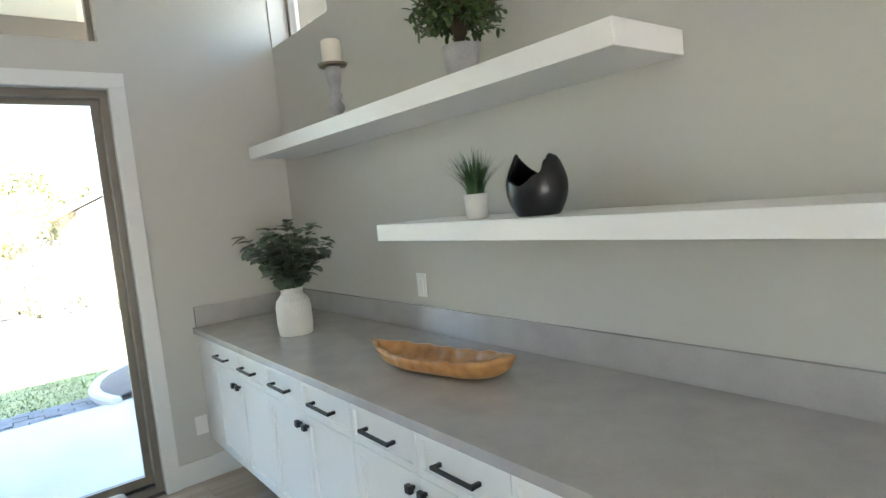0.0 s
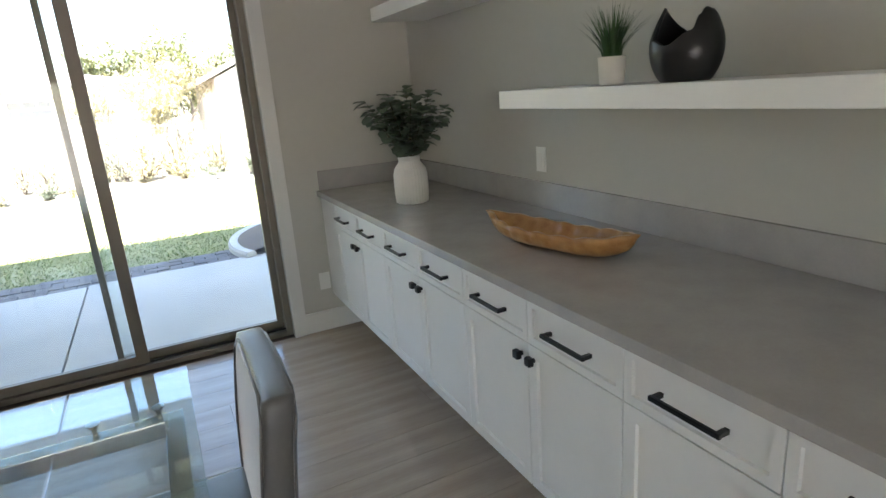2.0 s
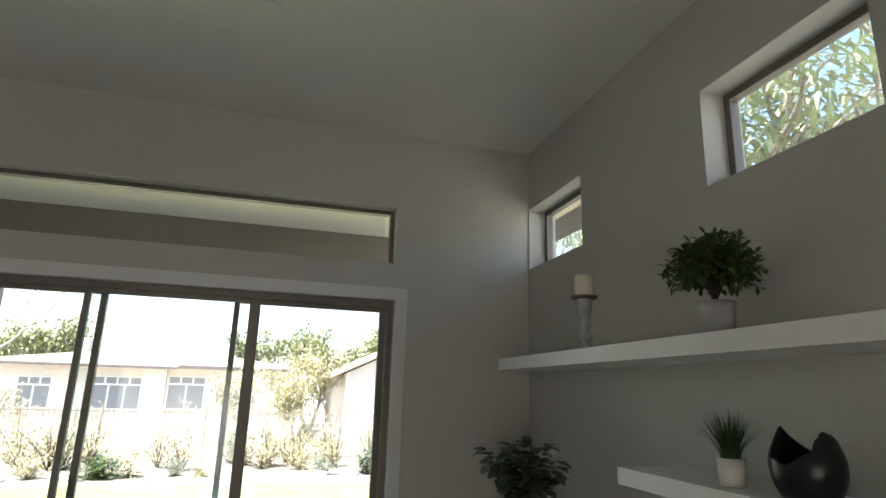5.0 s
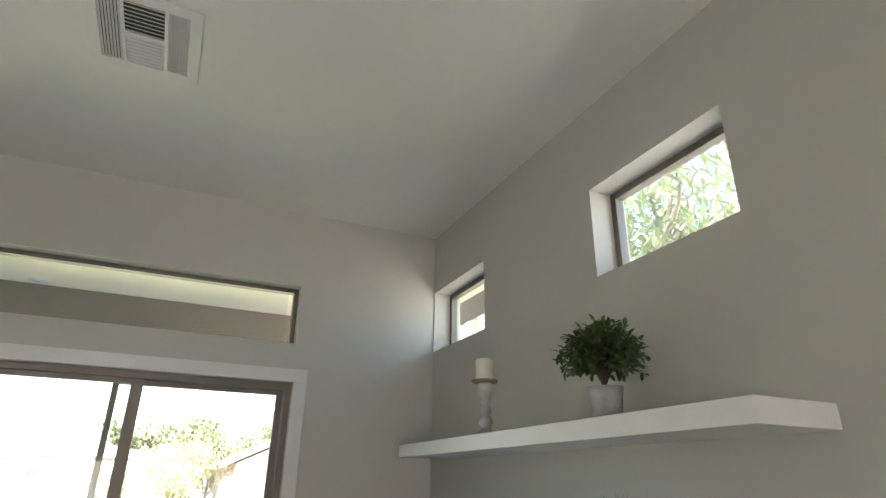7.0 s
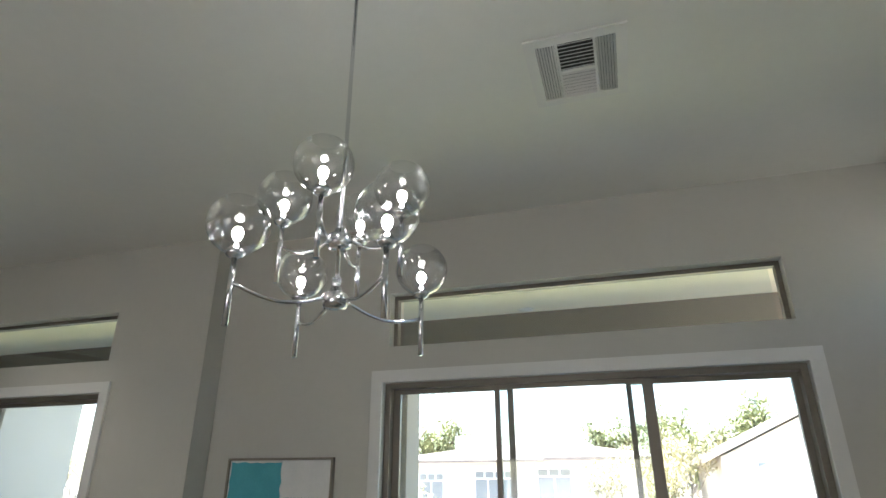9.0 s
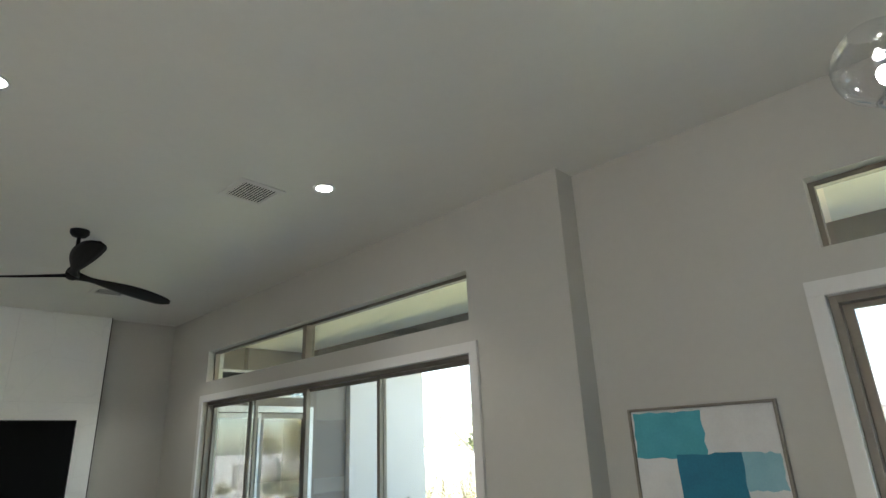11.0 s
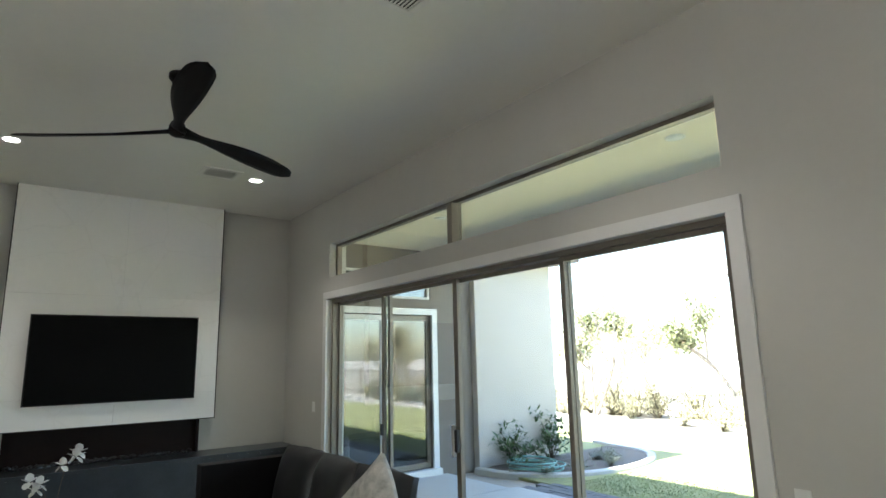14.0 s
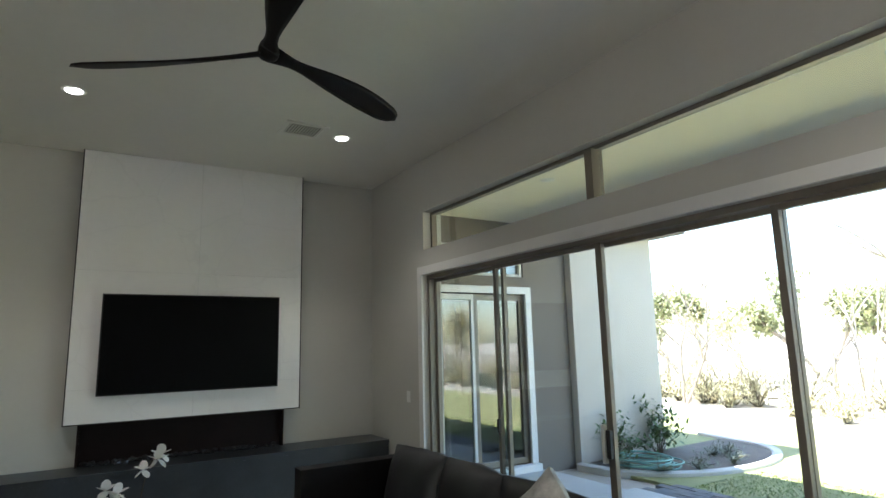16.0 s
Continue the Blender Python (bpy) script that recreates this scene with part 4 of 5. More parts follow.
for ang, r, z in ((230, 0.31, 2.262), (141, 0.325, 2.262), (56, 0.325, 2.255), (322, 0.31, 2.258), (279, 0.185, 2.452), (188, 0.20, 2.45), (98, 0.20, 2.45), (8, 0.20, 2.45)):
    d = Vector((math.cos(radians(ang)), math.sin(radians(ang)), 0))
    hz = 2.265 if z < 2.4 else 2.46
    ox = Vector((CHX, CHY, 0))
    arm = part("arm", tube(bmesh.new(), [ox + d * (0.03 + (r - 0.03) * u) + Vector((0, 0, hz + (z - hz) * u - 0.035 * math.sin(math.pi * u))) for u in [i / 10 for i in range(11)]], 0.0055, 10), M_CHROME, chd, world=True)
    e = ox + d * r
    part("post", tube(bmesh.new(), [(e.x, e.y, z - 0.125), (e.x, e.y, z + 0.085)], 0.0085, 14), M_CHROME, arm, world=True)
    part("cup", lathe(bmesh.new(), [(0.012, z + 0.07), (0.024, z + 0.078), (0.030, z + 0.088), (0.024, z + 0.095), (0.012, z + 0.112)], 20, (e.x, e.y, 0)), M_CHROME, arm, world=True)
    R, gz = 0.091, z + 0.088 + 0.087
    prof = [(R * math.sin(q), gz - R * math.cos(q)) for q in [radians(18 + (152 - 18) * i / 18) for i in range(19)]]
    gl = bmesh.new()
    rings = []
    for pr, pz in prof:
        rings.append([gl.verts.new((e.x + pr * math.cos(k * math.tau / 36), e.y + pr * math.sin(k * math.tau / 36), pz)) for k in range(36)])
    for p, q in zip(rings, rings[1:]):
        for k in range(36):
            f = gl.faces.new((p[k], p[(k + 1) % 36], q[(k + 1) % 36], q[k]))
            f.smooth = True
    part("globe", gl, M_GLOBE, arm, "clear glass globe with open top", world=True)
    part("bulb", lathe(bmesh.new(), [(0.008, z + 0.126), (0.012, z + 0.132), (0.0155, z + 0.142), (0.0155, z + 0.154), (0.009, z + 0.164), (0.0, z + 0.168)], 16, (e.x, e.y, 0)), M_BULB, arm, "lit bulb", world=True)


def vent(at, sx, sy, four_way, rz=0):
    v = thing("ceiling_vent", "white louvred ceiling air register", "vent", at, "ceiling registers")
    f = 0.05 if four_way else 0.042
    part("frame", boxes((-sx, -sy, -0.012, -sx + f, sy, 0), (sx - f, -sy, -0.012, sx, sy, 0), (-sx + f, sy - f, -0.012, sx - f, sy, 0), (-sx + f, -sy, -0.012, sx - f, -sy + f, 0), bevel=0.002), M_VENT, v)
    part("backing", boxes((-sx + f, -sy + f, -0.0015, sx - f, sy - f, -0.0005)), M_VENTDARK, v, "dark duct")

    def slats(x0, x1, y0, y1, along, n, tilt):
        for i in range(n):
            bm = bmesh.new()
            u = (i + 0.5) / n
            if along == "y":
                box(bm, -0.007, y0, -0.0008, 0.007, y1, 0.0008)
                m = pose(x0 + (x1 - x0) * u, 0, -0.007, 0, tilt, 0)
            else:
                box(bm, x0, -0.007, -0.0008, x1, 0.007, 0.0008)
                m = pose(0, y0 + (y1 - y0) * u, -0.007, tilt, 0, 0)
            bmesh.ops.transform(bm, matrix=m, verts=bm.verts)
            part("slat", bm, M_VENT, v)
    a, b = sx - f, sy - f
    if four_way:
        w = 0.09
        part("divider", boxes((-a + w, -b, -0.011, -a + w + 0.012, b, -0.002), (a - w - 0.012, -b, -0.011, a - w, b, -0.002), (-a + w + 0.012, -0.006, -0.011, a - w - 0.012, 0.006, -0.002)), M_VENT, v)
        slats(-a, -a + w, -b, b, "y", 7, 40)
        slats(a - w, a, -b, b, "y", 7, -40)
        slats(-a + w + 0.012, a - w - 0.012, 0.006, b, "x", 8, -42)
        slats(-a + w + 0.012, a - w - 0.012, -b, -0.006, "x", 8, 30)
    else:
        slats(-a, a, -b, b, "x", 12, 12)
    v.rotation_euler = (0, 0, radians(rz))
    return v


vent((-0.985, 2.348, H), 0.232, 0.256, True)
vent((-5.775, 2.175, H), 0.185, 0.182, False, 2)
vent((-9.40, 2.25, H), 0.168, 0.19, False)


def downlight(at, z, group, watts):
    d = thing("recessed_downlight", "lit white recessed ceiling downlight", "light", (at[0], at[1], z), group)
    part("trim_ring", lathe(bmesh.new(), [(0.062, -0.0005), (0.082, -0.0005), (0.082, -0.004), (0.066, -0.008), (0.060, -0.004)], 36), M_VENT, d)
    part("lens", lathe(bmesh.new(), [(0.0, -0.0045), (0.059, -0.0045), (0.059, -0.001), (0.0, -0.001)], 32), M_CAN if watts else M_VENT, d, "glowing lens")
    if watts:
        sp = new("downlight_beam", bpy.data.lights.new("downlight_beam", "SPOT"))
        sp.data.energy, sp.data.spot_size, sp.data.spot_blend, sp.data.shadow_soft_size = watts, radians(110), 0.6, 0.05
        sp.data.color = (1.0, 0.92, 0.8)
        sp.location = (at[0], at[1], z - 0.03)


# Three known positions; the fourth lamp is unseen, added at the open corner.
for at in ((-5.363, 2.551), (-9.448, 2.636), (-9.426, 0.515), (-5.363, 0.515)):
    downlight(at, H, "living room downlights", 5)
for at in ((-1.85, 5.88), (-5.9, 4.9), (-9.12, 4.88)):
    downlight(at, 3.42, "patio downlights", 0)

# ceiling fan
FN = thing("ceiling_fan", "dark carved three-blade wooden ceiling fan", "fan", (-7.43, 1.44, H))
part("canopy", lathe(bmesh.new(), [(0.075, -0.0005), (0.075, -0.03), (0.055, -0.055), (0.02, -0.065)], 32), M_DARKWOOD, FN)
part("downrod", tube(bmesh.new(), [(0, 0, -0.05), (0, 0, -0.34)], 0.016, 14), M_DARKWOOD, FN)
part("motor", lathe(bmesh.new(), [(0.02, -0.33), (0.040, -0.345), (0.052, -0.375), (0.055, -0.405), (0.048, -0.43), (0.025, -0.444), (0.0, -0.447)], 36), M_DARKWOOD, FN)
for ang in (115.6, 235.6, 355.6):
    bm = bmesh.new()
    n, prev = 26, None
    for i in range(n + 1):
        u = i / n
        x = 0.03 + 1.05 * u
        half = 0.055 - 0.028 * math.sin(min(1, u / 0.22) * math.pi * 0.5) + 0.062 * max(0, math.sin(math.pi * min(1, max(0, (u - 0.12) / 1.12)))) ** 1.1
        if u > 0.86:
            half *= math.sqrt(max(0.0, 1 - ((u - 0.86) / 0.14) ** 2)) + 0.02
        tw = -radians(26 - 14 * u)
        cy, cz = -0.035 * math.sin(math.pi * u), -0.405 + 0.012 * math.sin(u * 1.6) - 0.03 * u
        th = 0.024 * (1 - u) ** 1.4 + 0.007
        ring = []
        for a, b in ((-1, 0), (-0.6, 0.8), (0, 1), (0.6, 0.8), (1, 0), (0.6, -0.8), (0, -1), (-0.6, -0.8)):
            w, h2 = a * half, b * th * 0.5
            ring.append(bm.verts.new((x, cy + w * math.cos(tw) - h2 * math.sin(tw), cz + w * math.sin(tw) + h2 * math.cos(tw))))
        if prev:
            for k in range(8):
                f = bm.faces.new((prev[k], prev[(k + 1) % 8], ring[(k + 1) % 8], ring[k]))
                f.smooth = True
        else:
            bm.faces.new(ring[::-1])
        prev = ring
    bm.faces.new(prev)
    bl = part("blade", bm, M_DARKWOOD, FN, "dark carved wooden blade")
    bl.rotation_euler = (0, 0, radians(ang))

# ---------- living room seating ----------
M_THROW = material("patterned_linen", (0.62, 0.60, 0.55), 0.9, scale=14, second=(0.22, 0.22, 0.20), bump=0.4, bump_scale=250)
so = thing("sofa", "low charcoal leather sofa in front of the patio door", "sofa", (-7.6, 2.5, 0))
part("base", boxes((-8.45, 2.0, 0.08, -6.55, 2.95, 0.30), bevel=0.02), M_SOFA, so, world=True)
part("back_frame", boxes((-8.45, 2.78, 0.30, -6.55, 2.95, 0.74), bevel=0.03), M_SOFA, so, world=True)
part("arm", boxes((-8.60, 1.98, 0.0, -8.46, 2.75, 0.885), bevel=0.006), M_DARKWOOD, so, "glossy black end panel", world=True)
part("arm", boxes((-6.54, 2.0, 0.08, -6.40, 2.95, 0.60), bevel=0.03), M_SOFA, so, world=True)


def cushion(cx, cy, cz, w, h, d, rx, rz, mat, name, seed, target):
    r = random.Random(seed)
    bm = bmesh.new()
    bmesh.ops.create_cube(bm, size=1)
    bmesh.ops.subdivide_edges(bm, edges=bm.edges[:], cuts=9, use_grid_fill=True)
    off = Vector((r.uniform(0, 9), r.uniform(0, 9), 0))
    for v in bm.verts:
        x, y, z = v.co * 2
        k = (1 - abs(x) ** 3.0) * (1 - abs(z) ** 3.0)
        pinch = 1 - 0.06 * (abs(x) ** 2) * (1 - abs(z)) - 0.0
        v.co = Vector((x * w / 2 * (1 - 0.05 * (1 - abs(z)) * abs(x)), y * d / 2 * (0.18 + 0.82 * max(0, k) ** 0.5), z * h / 2 * (1 - 0.06 * (1 - abs(x)) * abs(z) * -1)))
        v.co += v.co.normalized() * noise.noise(v.co * 7 + off) * 0.012
    bmesh.ops.transform(bm, matrix=pose(cx, cy, cz, rx, 0, rz), verts=bm.verts)
    return part(name, bm, mat, target, world=True, smooth=True) if target else (bm)


for i, cx in enumerate((-8.13, -7.5, -6.87)):
    part("seat_cushion", boxes((cx - 0.31, 2.0, 0.30, cx + 0.31, 2.77, 0.45), bevel=0.035), M_SOFA, so, world=True, smooth=True)
    cushion(cx, 2.66, 0.72, 0.66, 0.52, 0.24, -14, (3, -4, 2)[i], M_SOFA, "back_cushion", i + 40, so)
pb = cushion(0, 0, 0, 0.46, 0.46, 0.16, 0, 0, M_THROW, "x", 50, None)
pil = solo("throw_pillow", pb, M_THROW, "pale patterned throw pillow leaning on the sofa", "pillow", smooth=True)
pil.matrix_world = pose(-6.70, 2.50, 0.80, -24, 42, -12)

ct = thing("coffee_table", "low dark wooden coffee table", "table", (-8.5, 0.95, 0))
part("tabletop", boxes((-9.05, 0.55, 0.40, -7.95, 1.30, 0.44), bevel=0.005), M_DARKWOOD, ct, world=True)
for x in (-9.0, -8.0):
    for y in (0.60, 1.25):
        part("leg", boxes((x - 0.03, y - 0.03, 0, x + 0.03, y + 0.03, 0.40), bevel=0.003), M_DARKWOOD, ct, world=True)
OX, OY = -8.6, 1.03
orc = thing("orchid", "white orchid in a small ceramic pot on the coffee table", "plant", (OX, OY, 0.44))
part("pot", lathe(bmesh.new(), [(0.05, 0), (0.06, 0.005), (0.075, 0.12), (0.068, 0.12), (0.06, 0.10), (0.0, 0.10)], 32), M_CERAMIC, orc, "white ceramic pot")
M_PETAL = material("white_petal", (0.80, 0.79, 0.76), 0.6, vary=0.03)
bm, fl = bmesh.new(), []
rng = random.Random(4)
for j, (dx, dy, top) in enumerate(((0.02, 0.03, 0.63), (-0.01, -0.05, 0.46))):
    pts = [Vector((dx * u + 0.05 * u * u * (1 if j else 0.3), dy * 2 * u + 0.06 * u ** 3 * (1 - 2 * j), 0.1 + (top - 0.1) * math.sin(u * math.pi / 2))) for u in [i / 12 for i in range(13)]]
    tube(bm, pts, 0.003, 6, 0.0018)
    fl += [(pts[12], 1.0), (pts[10] + Vector((0.02, 0.02, -0.01)), 1.0), (pts[8] + Vector((0.02, -0.03, -0.01)), 0.9)]
part("stems", bm, M_STEM, orc)
lv = bmesh.new()
for a in range(5):
    leaf_mesh(lv, (0, 0, 0.10), (math.cos(a * 1.26), math.sin(a * 1.26), 0.5), 0.22, 0.06, 0.5)
part("leaves", lv, M_LEAF2, orc)
for p, s in fl:
    fb = bmesh.new()
    face = Vector((0.9, rng.uniform(-0.5, 0.5), rng.uniform(-0.1, 0.4))).normalized()
    q = face.to_track_quat("Z", "Y").to_matrix()
    for a in range(5):
        t = a * math.tau / 5 + 0.3
        leaf_mesh(fb, p, q @ Vector((math.cos(t), math.sin(t), 0.25)), 0.062 * s, 0.055 * s, -0.1)
    part("flower", fb, M_PETAL, orc, "white orchid flower")

# ---------- garden ----------


def sweep(bm, pts, w, h):
    """A kerb with rounded shoulders along ground points."""
    prof = [(-w / 2, -0.06), (-w / 2, h * 0.7), (-w / 3, h), (w / 3, h), (w / 2, h * 0.7), (w / 2, -0.06)]
    prev = None
    for i, p in enumerate(pts):
        p = Vector(p)
        d = Vector(pts[min(i + 1, len(pts) - 1)]) - Vector(pts[max(i - 1, 0)])
        s = Vector((-d.y, d.x, 0)).normalized()
        ring = [bm.verts.new(p + s * a + Vector((0, 0, b))) for a, b in prof]
        if prev:
            for k in range(len(prof) - 1):
                bm.faces.new((prev[k], prev[k + 1], ring[k + 1], ring[k]))
        else:
            bm.faces.new(ring[::-1])
        prev = ring
    bm.faces.new(prev)
    return bm


def arc(cx, cy, rx, ry, a0, a1, z, n=22):
    return [(cx + rx * math.cos(radians(a0 + (a1 - a0) * i / n)), cy + ry * math.sin(radians(a0 + (a1 - a0) * i / n)), z) for i in range(n + 1)]


struct("garden_kerb_east", sweep(bmesh.new(), arc(1.28, 6.95, 1.15, 1.2, 205, 60, GZ), 0.12, 0.09), M_CURB, "curved pale concrete garden kerb", "kerb")
struct("garden_kerb_west", sweep(bmesh.new(), [(-10.95, 6.86, GZ), (-10.5, 6.92, GZ), *arc(-10.65, 8.65, 1.22, 1.72, -72, 75, GZ), (-10.9, 10.4, GZ), (-11.6, 10.6, GZ)], 0.14, 0.055), M_CURB, "curved pale concrete garden kerb", "kerb")
bm = bmesh.new()
c = bm.verts.new((-10.9, 8.6, GZ + 0.045))
ring = [bm.verts.new((x, y, GZ + 0.02)) for x, y, _ in [(-11.05, 6.9, 0), *arc(-10.65, 8.65, 1.17, 1.67, -72, 75, 0), (-11.05, 10.35, 0)]]
for a, b2 in zip(ring, ring[1:]):
    bm.faces.new((c, a, b2))
struct("planting_bed_west", bm, M_MULCH, "bark and gravel planting bed by the wing", "garden bed")
bm = bmesh.new()
c = bm.verts.new((1.5, 7.1, GZ + 0.24))
ring = [bm.verts.new((x, y, GZ + 0.085)) for x, y, _ in [*arc(1.28, 6.95, 1.1, 1.15, 205, 60, 0), (2.4, 7.0, 0)]]
for a, b2 in zip(ring, ring[1:]):
    bm.faces.new((c, a, b2))
struct("planting_bed_east", bm, M_MULCH, "gravel planting bed by the patio", "garden bed")


def leafy(name, label, category, at, size, n, leaf, width, mat, seed, stems=12, flat=0.75, group="", round_leaf=False, open_=0.0):
    """A shrub: stems from one root with leaves that thin towards the outside."""
    r = random.Random(seed)
    s = thing(name, label, category, at, group)
    st, lf = bmesh.new(), bmesh.new()
    tips = []
    for i in range(stems):
        a, e = i * 2.399 + r.uniform(-0.4, 0.4), r.uniform(0.25, 1.45)
        L = size * r.uniform(0.7, 1.1)
        d = Vector((math.cos(a) * math.cos(e), math.sin(a) * math.cos(e), math.sin(e) * flat))
        mid = d * L * 0.5 + Vector((r.uniform(-0.05, 0.05), r.uniform(-0.05, 0.05), 0.08)) * size
        pts = [Vector((0, 0, -0.02)), mid * 0.5 + Vector((0, 0, 0.06 * size)), mid, d * L]
        tube(st, pts, 0.010 * size + 0.002, 5, 0.002)
        tips.append(pts)
    for i in range(n):
        pts = r.choice(tips)
        u = (open_ + (1 - open_) * r.random() ** 0.7) * 3
        j = min(2, int(u))
        p = pts[j].lerp(pts[j + 1], u - j) + Vector((r.gauss(0, 1), r.gauss(0, 1), r.gauss(0, 0.8))) * size * 0.085
        p.z = max(p.z, 0.01)
        leaf_mesh(lf, p, (r.gauss(0, 1), r.gauss(0, 1), r.gauss(0.5, 0.7)), leaf * r.uniform(0.7, 1.3), width * r.uniform(0.7, 1.2), 0.15, round_leaf)
    part("branches", st, M_STEM, s)
    part("leaves", lf, mat, s)
    return s


# bed beside the wing
leafy("leafy_shrub", "leafy green shrub in the bed against the wing wall", "shrub", (-10.85, 7.55, GZ), 0.75, 420, 0.10, 0.045, M_LEAF2, 1, 9, 1.0, open_=0.35)
leafy("leafy_shrub", "leafy green shrub in the bed against the wing wall", "shrub", (-10.75, 8.35, GZ), 0.85, 520, 0.10, 0.045, M_LEAF2, 2, 10, 1.0, open_=0.35)
for i, (x, y, s) in enumerate(((-9.9, 7.3, 0.26), (-9.75, 7.9, 0.30), (-9.7, 8.6, 0.28), (-10.1, 9.1, 0.30), (-10.3, 7.1, 0.22), (-10.2, 8.9, 0.24))):
    leafy("sage_mound", "low grey-green sage mound in the gravel bed", "shrub", (x, y, GZ + 0.02), s, 320, 0.045, 0.014, M_SAGE, 10 + i, 14, 0.8, "sage mounds")
leafy("bed_shrub", "small green shrub behind the garden kerb", "shrub", (1.35, 7.45, GZ + 0.05), 0.4, 300, 0.06, 0.025, M_LEAF2, 31, 10, 0.9)
ho = thing("garden_hose", "coiled pale green garden hose lying on the bed", "hose", (-10.25, 7.45, GZ + 0.03))
pts = []
for i in range(220):
    a = i / 220 * math.tau * 5.5
    rr = 0.34 + 0.05 * math.sin(i * 0.11) + 0.03 * math.sin(i * 0.37)
    pts.append((rr * math.cos(a) * 1.2 + 0.03 * math.sin(a * 0.37), rr * math.sin(a), 0.03 + 0.022 * (i / 40) + 0.012 * math.sin(a * 1.7)))
part("hose_coil", tube(bmesh.new(), pts, 0.012, 6), M_HOSE, ho)

# border shrubs, rocks
rng = random.Random(77)
leafy("round_bush", "pale green bush beside the gabled house", "shrub", (1.75, 14.3, GZ - 0.05), 0.8, 1300, 0.08, 0.045, M_SAGE, 61, 26, 0.85, round_leaf=True)
leafy("round_bush", "dense round green bush at the lawn's edge", "shrub", (-3.85, 13.7, GZ - 0.05), 0.66, 1500, 0.07, 0.04, M_LEAF2, 60, 30, 0.85, round_leaf=True)
for i in range(74):
    x = -24 + 34 * (i + rng.random()) / 74
    y = rng.uniform(13.7, 16.0) if i % 3 else rng.uniform(16.4, 20)
    s = rng.uniform(0.3, 0.7) if y < 15.0 else rng.uniform(1.0, 1.9)
    dry = rng.random() < 0.7
    leafy("desert_shrub", "dry olive desert shrub along the fence" if dry else "grey-green desert shrub along the fence", "shrub", (x, y, ground_z(x, y) - 0.03), s, int(330 + 480 * s), 0.09, 0.024, M_SCRUB if dry else M_SAGE, 100 + i, 16, 1.0, "desert shrubs")
for i in range(30):
    x, y = -20 + 27 * (i + rng.random()) / 30, rng.uniform(14.8, 16.0)
    leafy("golden_shrub", "tall feathery golden shrub against the fence", "shrub", (x, y, ground_z(x, y) - 0.03), rng.uniform(1.0, 1.5), 980, 0.10, 0.022, M_SCRUB, 300 + i, 18, 1.15, "golden shrubs")
for i in range(26):
    x, y = -19 + 27 * (i + rng.random()) / 26, rng.uniform(13.2, 14.2)
    bm = bmesh.new()
    bmesh.ops.create_icosphere(bm, subdivisions=2, radius=rng.uniform(0.08, 0.22))
    o = Vector((i, 0, 0))
    for v in bm.verts:
        v.co *= 1 + 0.4 * noise.noise(v.co * 6 + o)
        v.co.z *= 0.6
    rk = solo("boulder", bm, M_CURB, "pale rounded border rock at the lawn's edge", "rock", "border rocks", smooth=True)
    rk.location = (x, y, GZ + 0.02)

# fence
fe = thing("view_fence", "tan painted iron picket fence at the end of the garden", "fence", (-6, 16.2, GZ))
FY = 16.2
bm = bmesh.new()
x = -26.0
while x < 12:
    box(bm, x - 0.008, FY - 0.008, GZ - 0.05, x + 0.008, FY + 0.008, 1.18)
    x += 0.115
pk = part("pickets", bm, M_FENCE, fe, world=True)
tagged(pk, kind="stuff")
for z in (0.05, 1.10):
    part("rail", boxes((-26, FY - 0.015, z, 12, FY + 0.015, z + 0.035)), M_FENCE, fe, world=True)
for i in range(17):
    x = -26 + 38 * i / 16
    part("post", boxes((x - 0.03, FY - 0.03, GZ - 0.3, x + 0.03, FY + 0.03, 1.26)), M_FENCE, fe, world=True)


def tree(name, label, at, trunk, height, spread, seed, mat, leaf, width, n, levels=3, lean=(0, 0), stems=1, group="", radius=0.12):
    """Tapered trunks that fork into limbs, with leaves in loose clumps about the twigs."""
    r = random.Random(seed)
    t = thing(name, label, "tree", at, group)
    wood, crown, ends = bmesh.new(), bmesh.new(), []

    def grow(p, d, length, rad, level):
        pts = [p]
        for k in range(4):
            d = (d + Vector((r.gauss(0, 0.16), r.gauss(0, 0.16), r.gauss(0.03, 0.1)))).normalized()
            pts.append(pts[-1] + d * length / 4)
        tube(wood, pts, rad, 7, rad * 0.6, caps=False)
        if level == 0:
            ends.extend(pts[1:])
            return
        for k in range(3 if level > 1 else 4):
            a = r.uniform(0, math.tau)
            side = Vector((math.cos(a), math.sin(a), 0))
            nd = (d * 0.75 + side * spread * r.uniform(0.6, 1.1) + Vector((0, 0, 0.12))).normalized()
            grow(pts[-1 - (k % 2)], nd, length * r.uniform(0.6, 0.85), rad * 0.58, level - 1)

    for s in range(stems):
        a = s * math.tau / stems + r.uniform(0, 1)
        d = Vector((lean[0] + (0.55 * math.cos(a) if stems > 1 else 0), lean[1] + (0.55 * math.sin(a) if stems > 1 else 0), 1)).normalized()
        grow(Vector((0, 0, -0.1)), d, trunk, radius, levels)
    top = max(e.z for e in ends)
    for v in wood.verts:
        v.co.z *= height / top
    ends = [Vector((e.x, e.y, e.z * height / top)) for e in ends]
    for i in range(n):
        e = r.choice(ends)
        p = e + Vector((r.gauss(0, 1), r.gauss(0, 1), r.gauss(0, 0.8))) * spread * 0.38 * height / 5
        leaf_mesh(crown, p, (r.gauss(0, 1), r.gauss(0, 1), r.gauss(-0.2, 0.7)), leaf * r.uniform(0.7, 1.3), width * r.uniform(0.7, 1.2), 0.2, False)
    part("trunk", wood, M_BARK, t)
    part("crown", crown, mat, t)
    return t


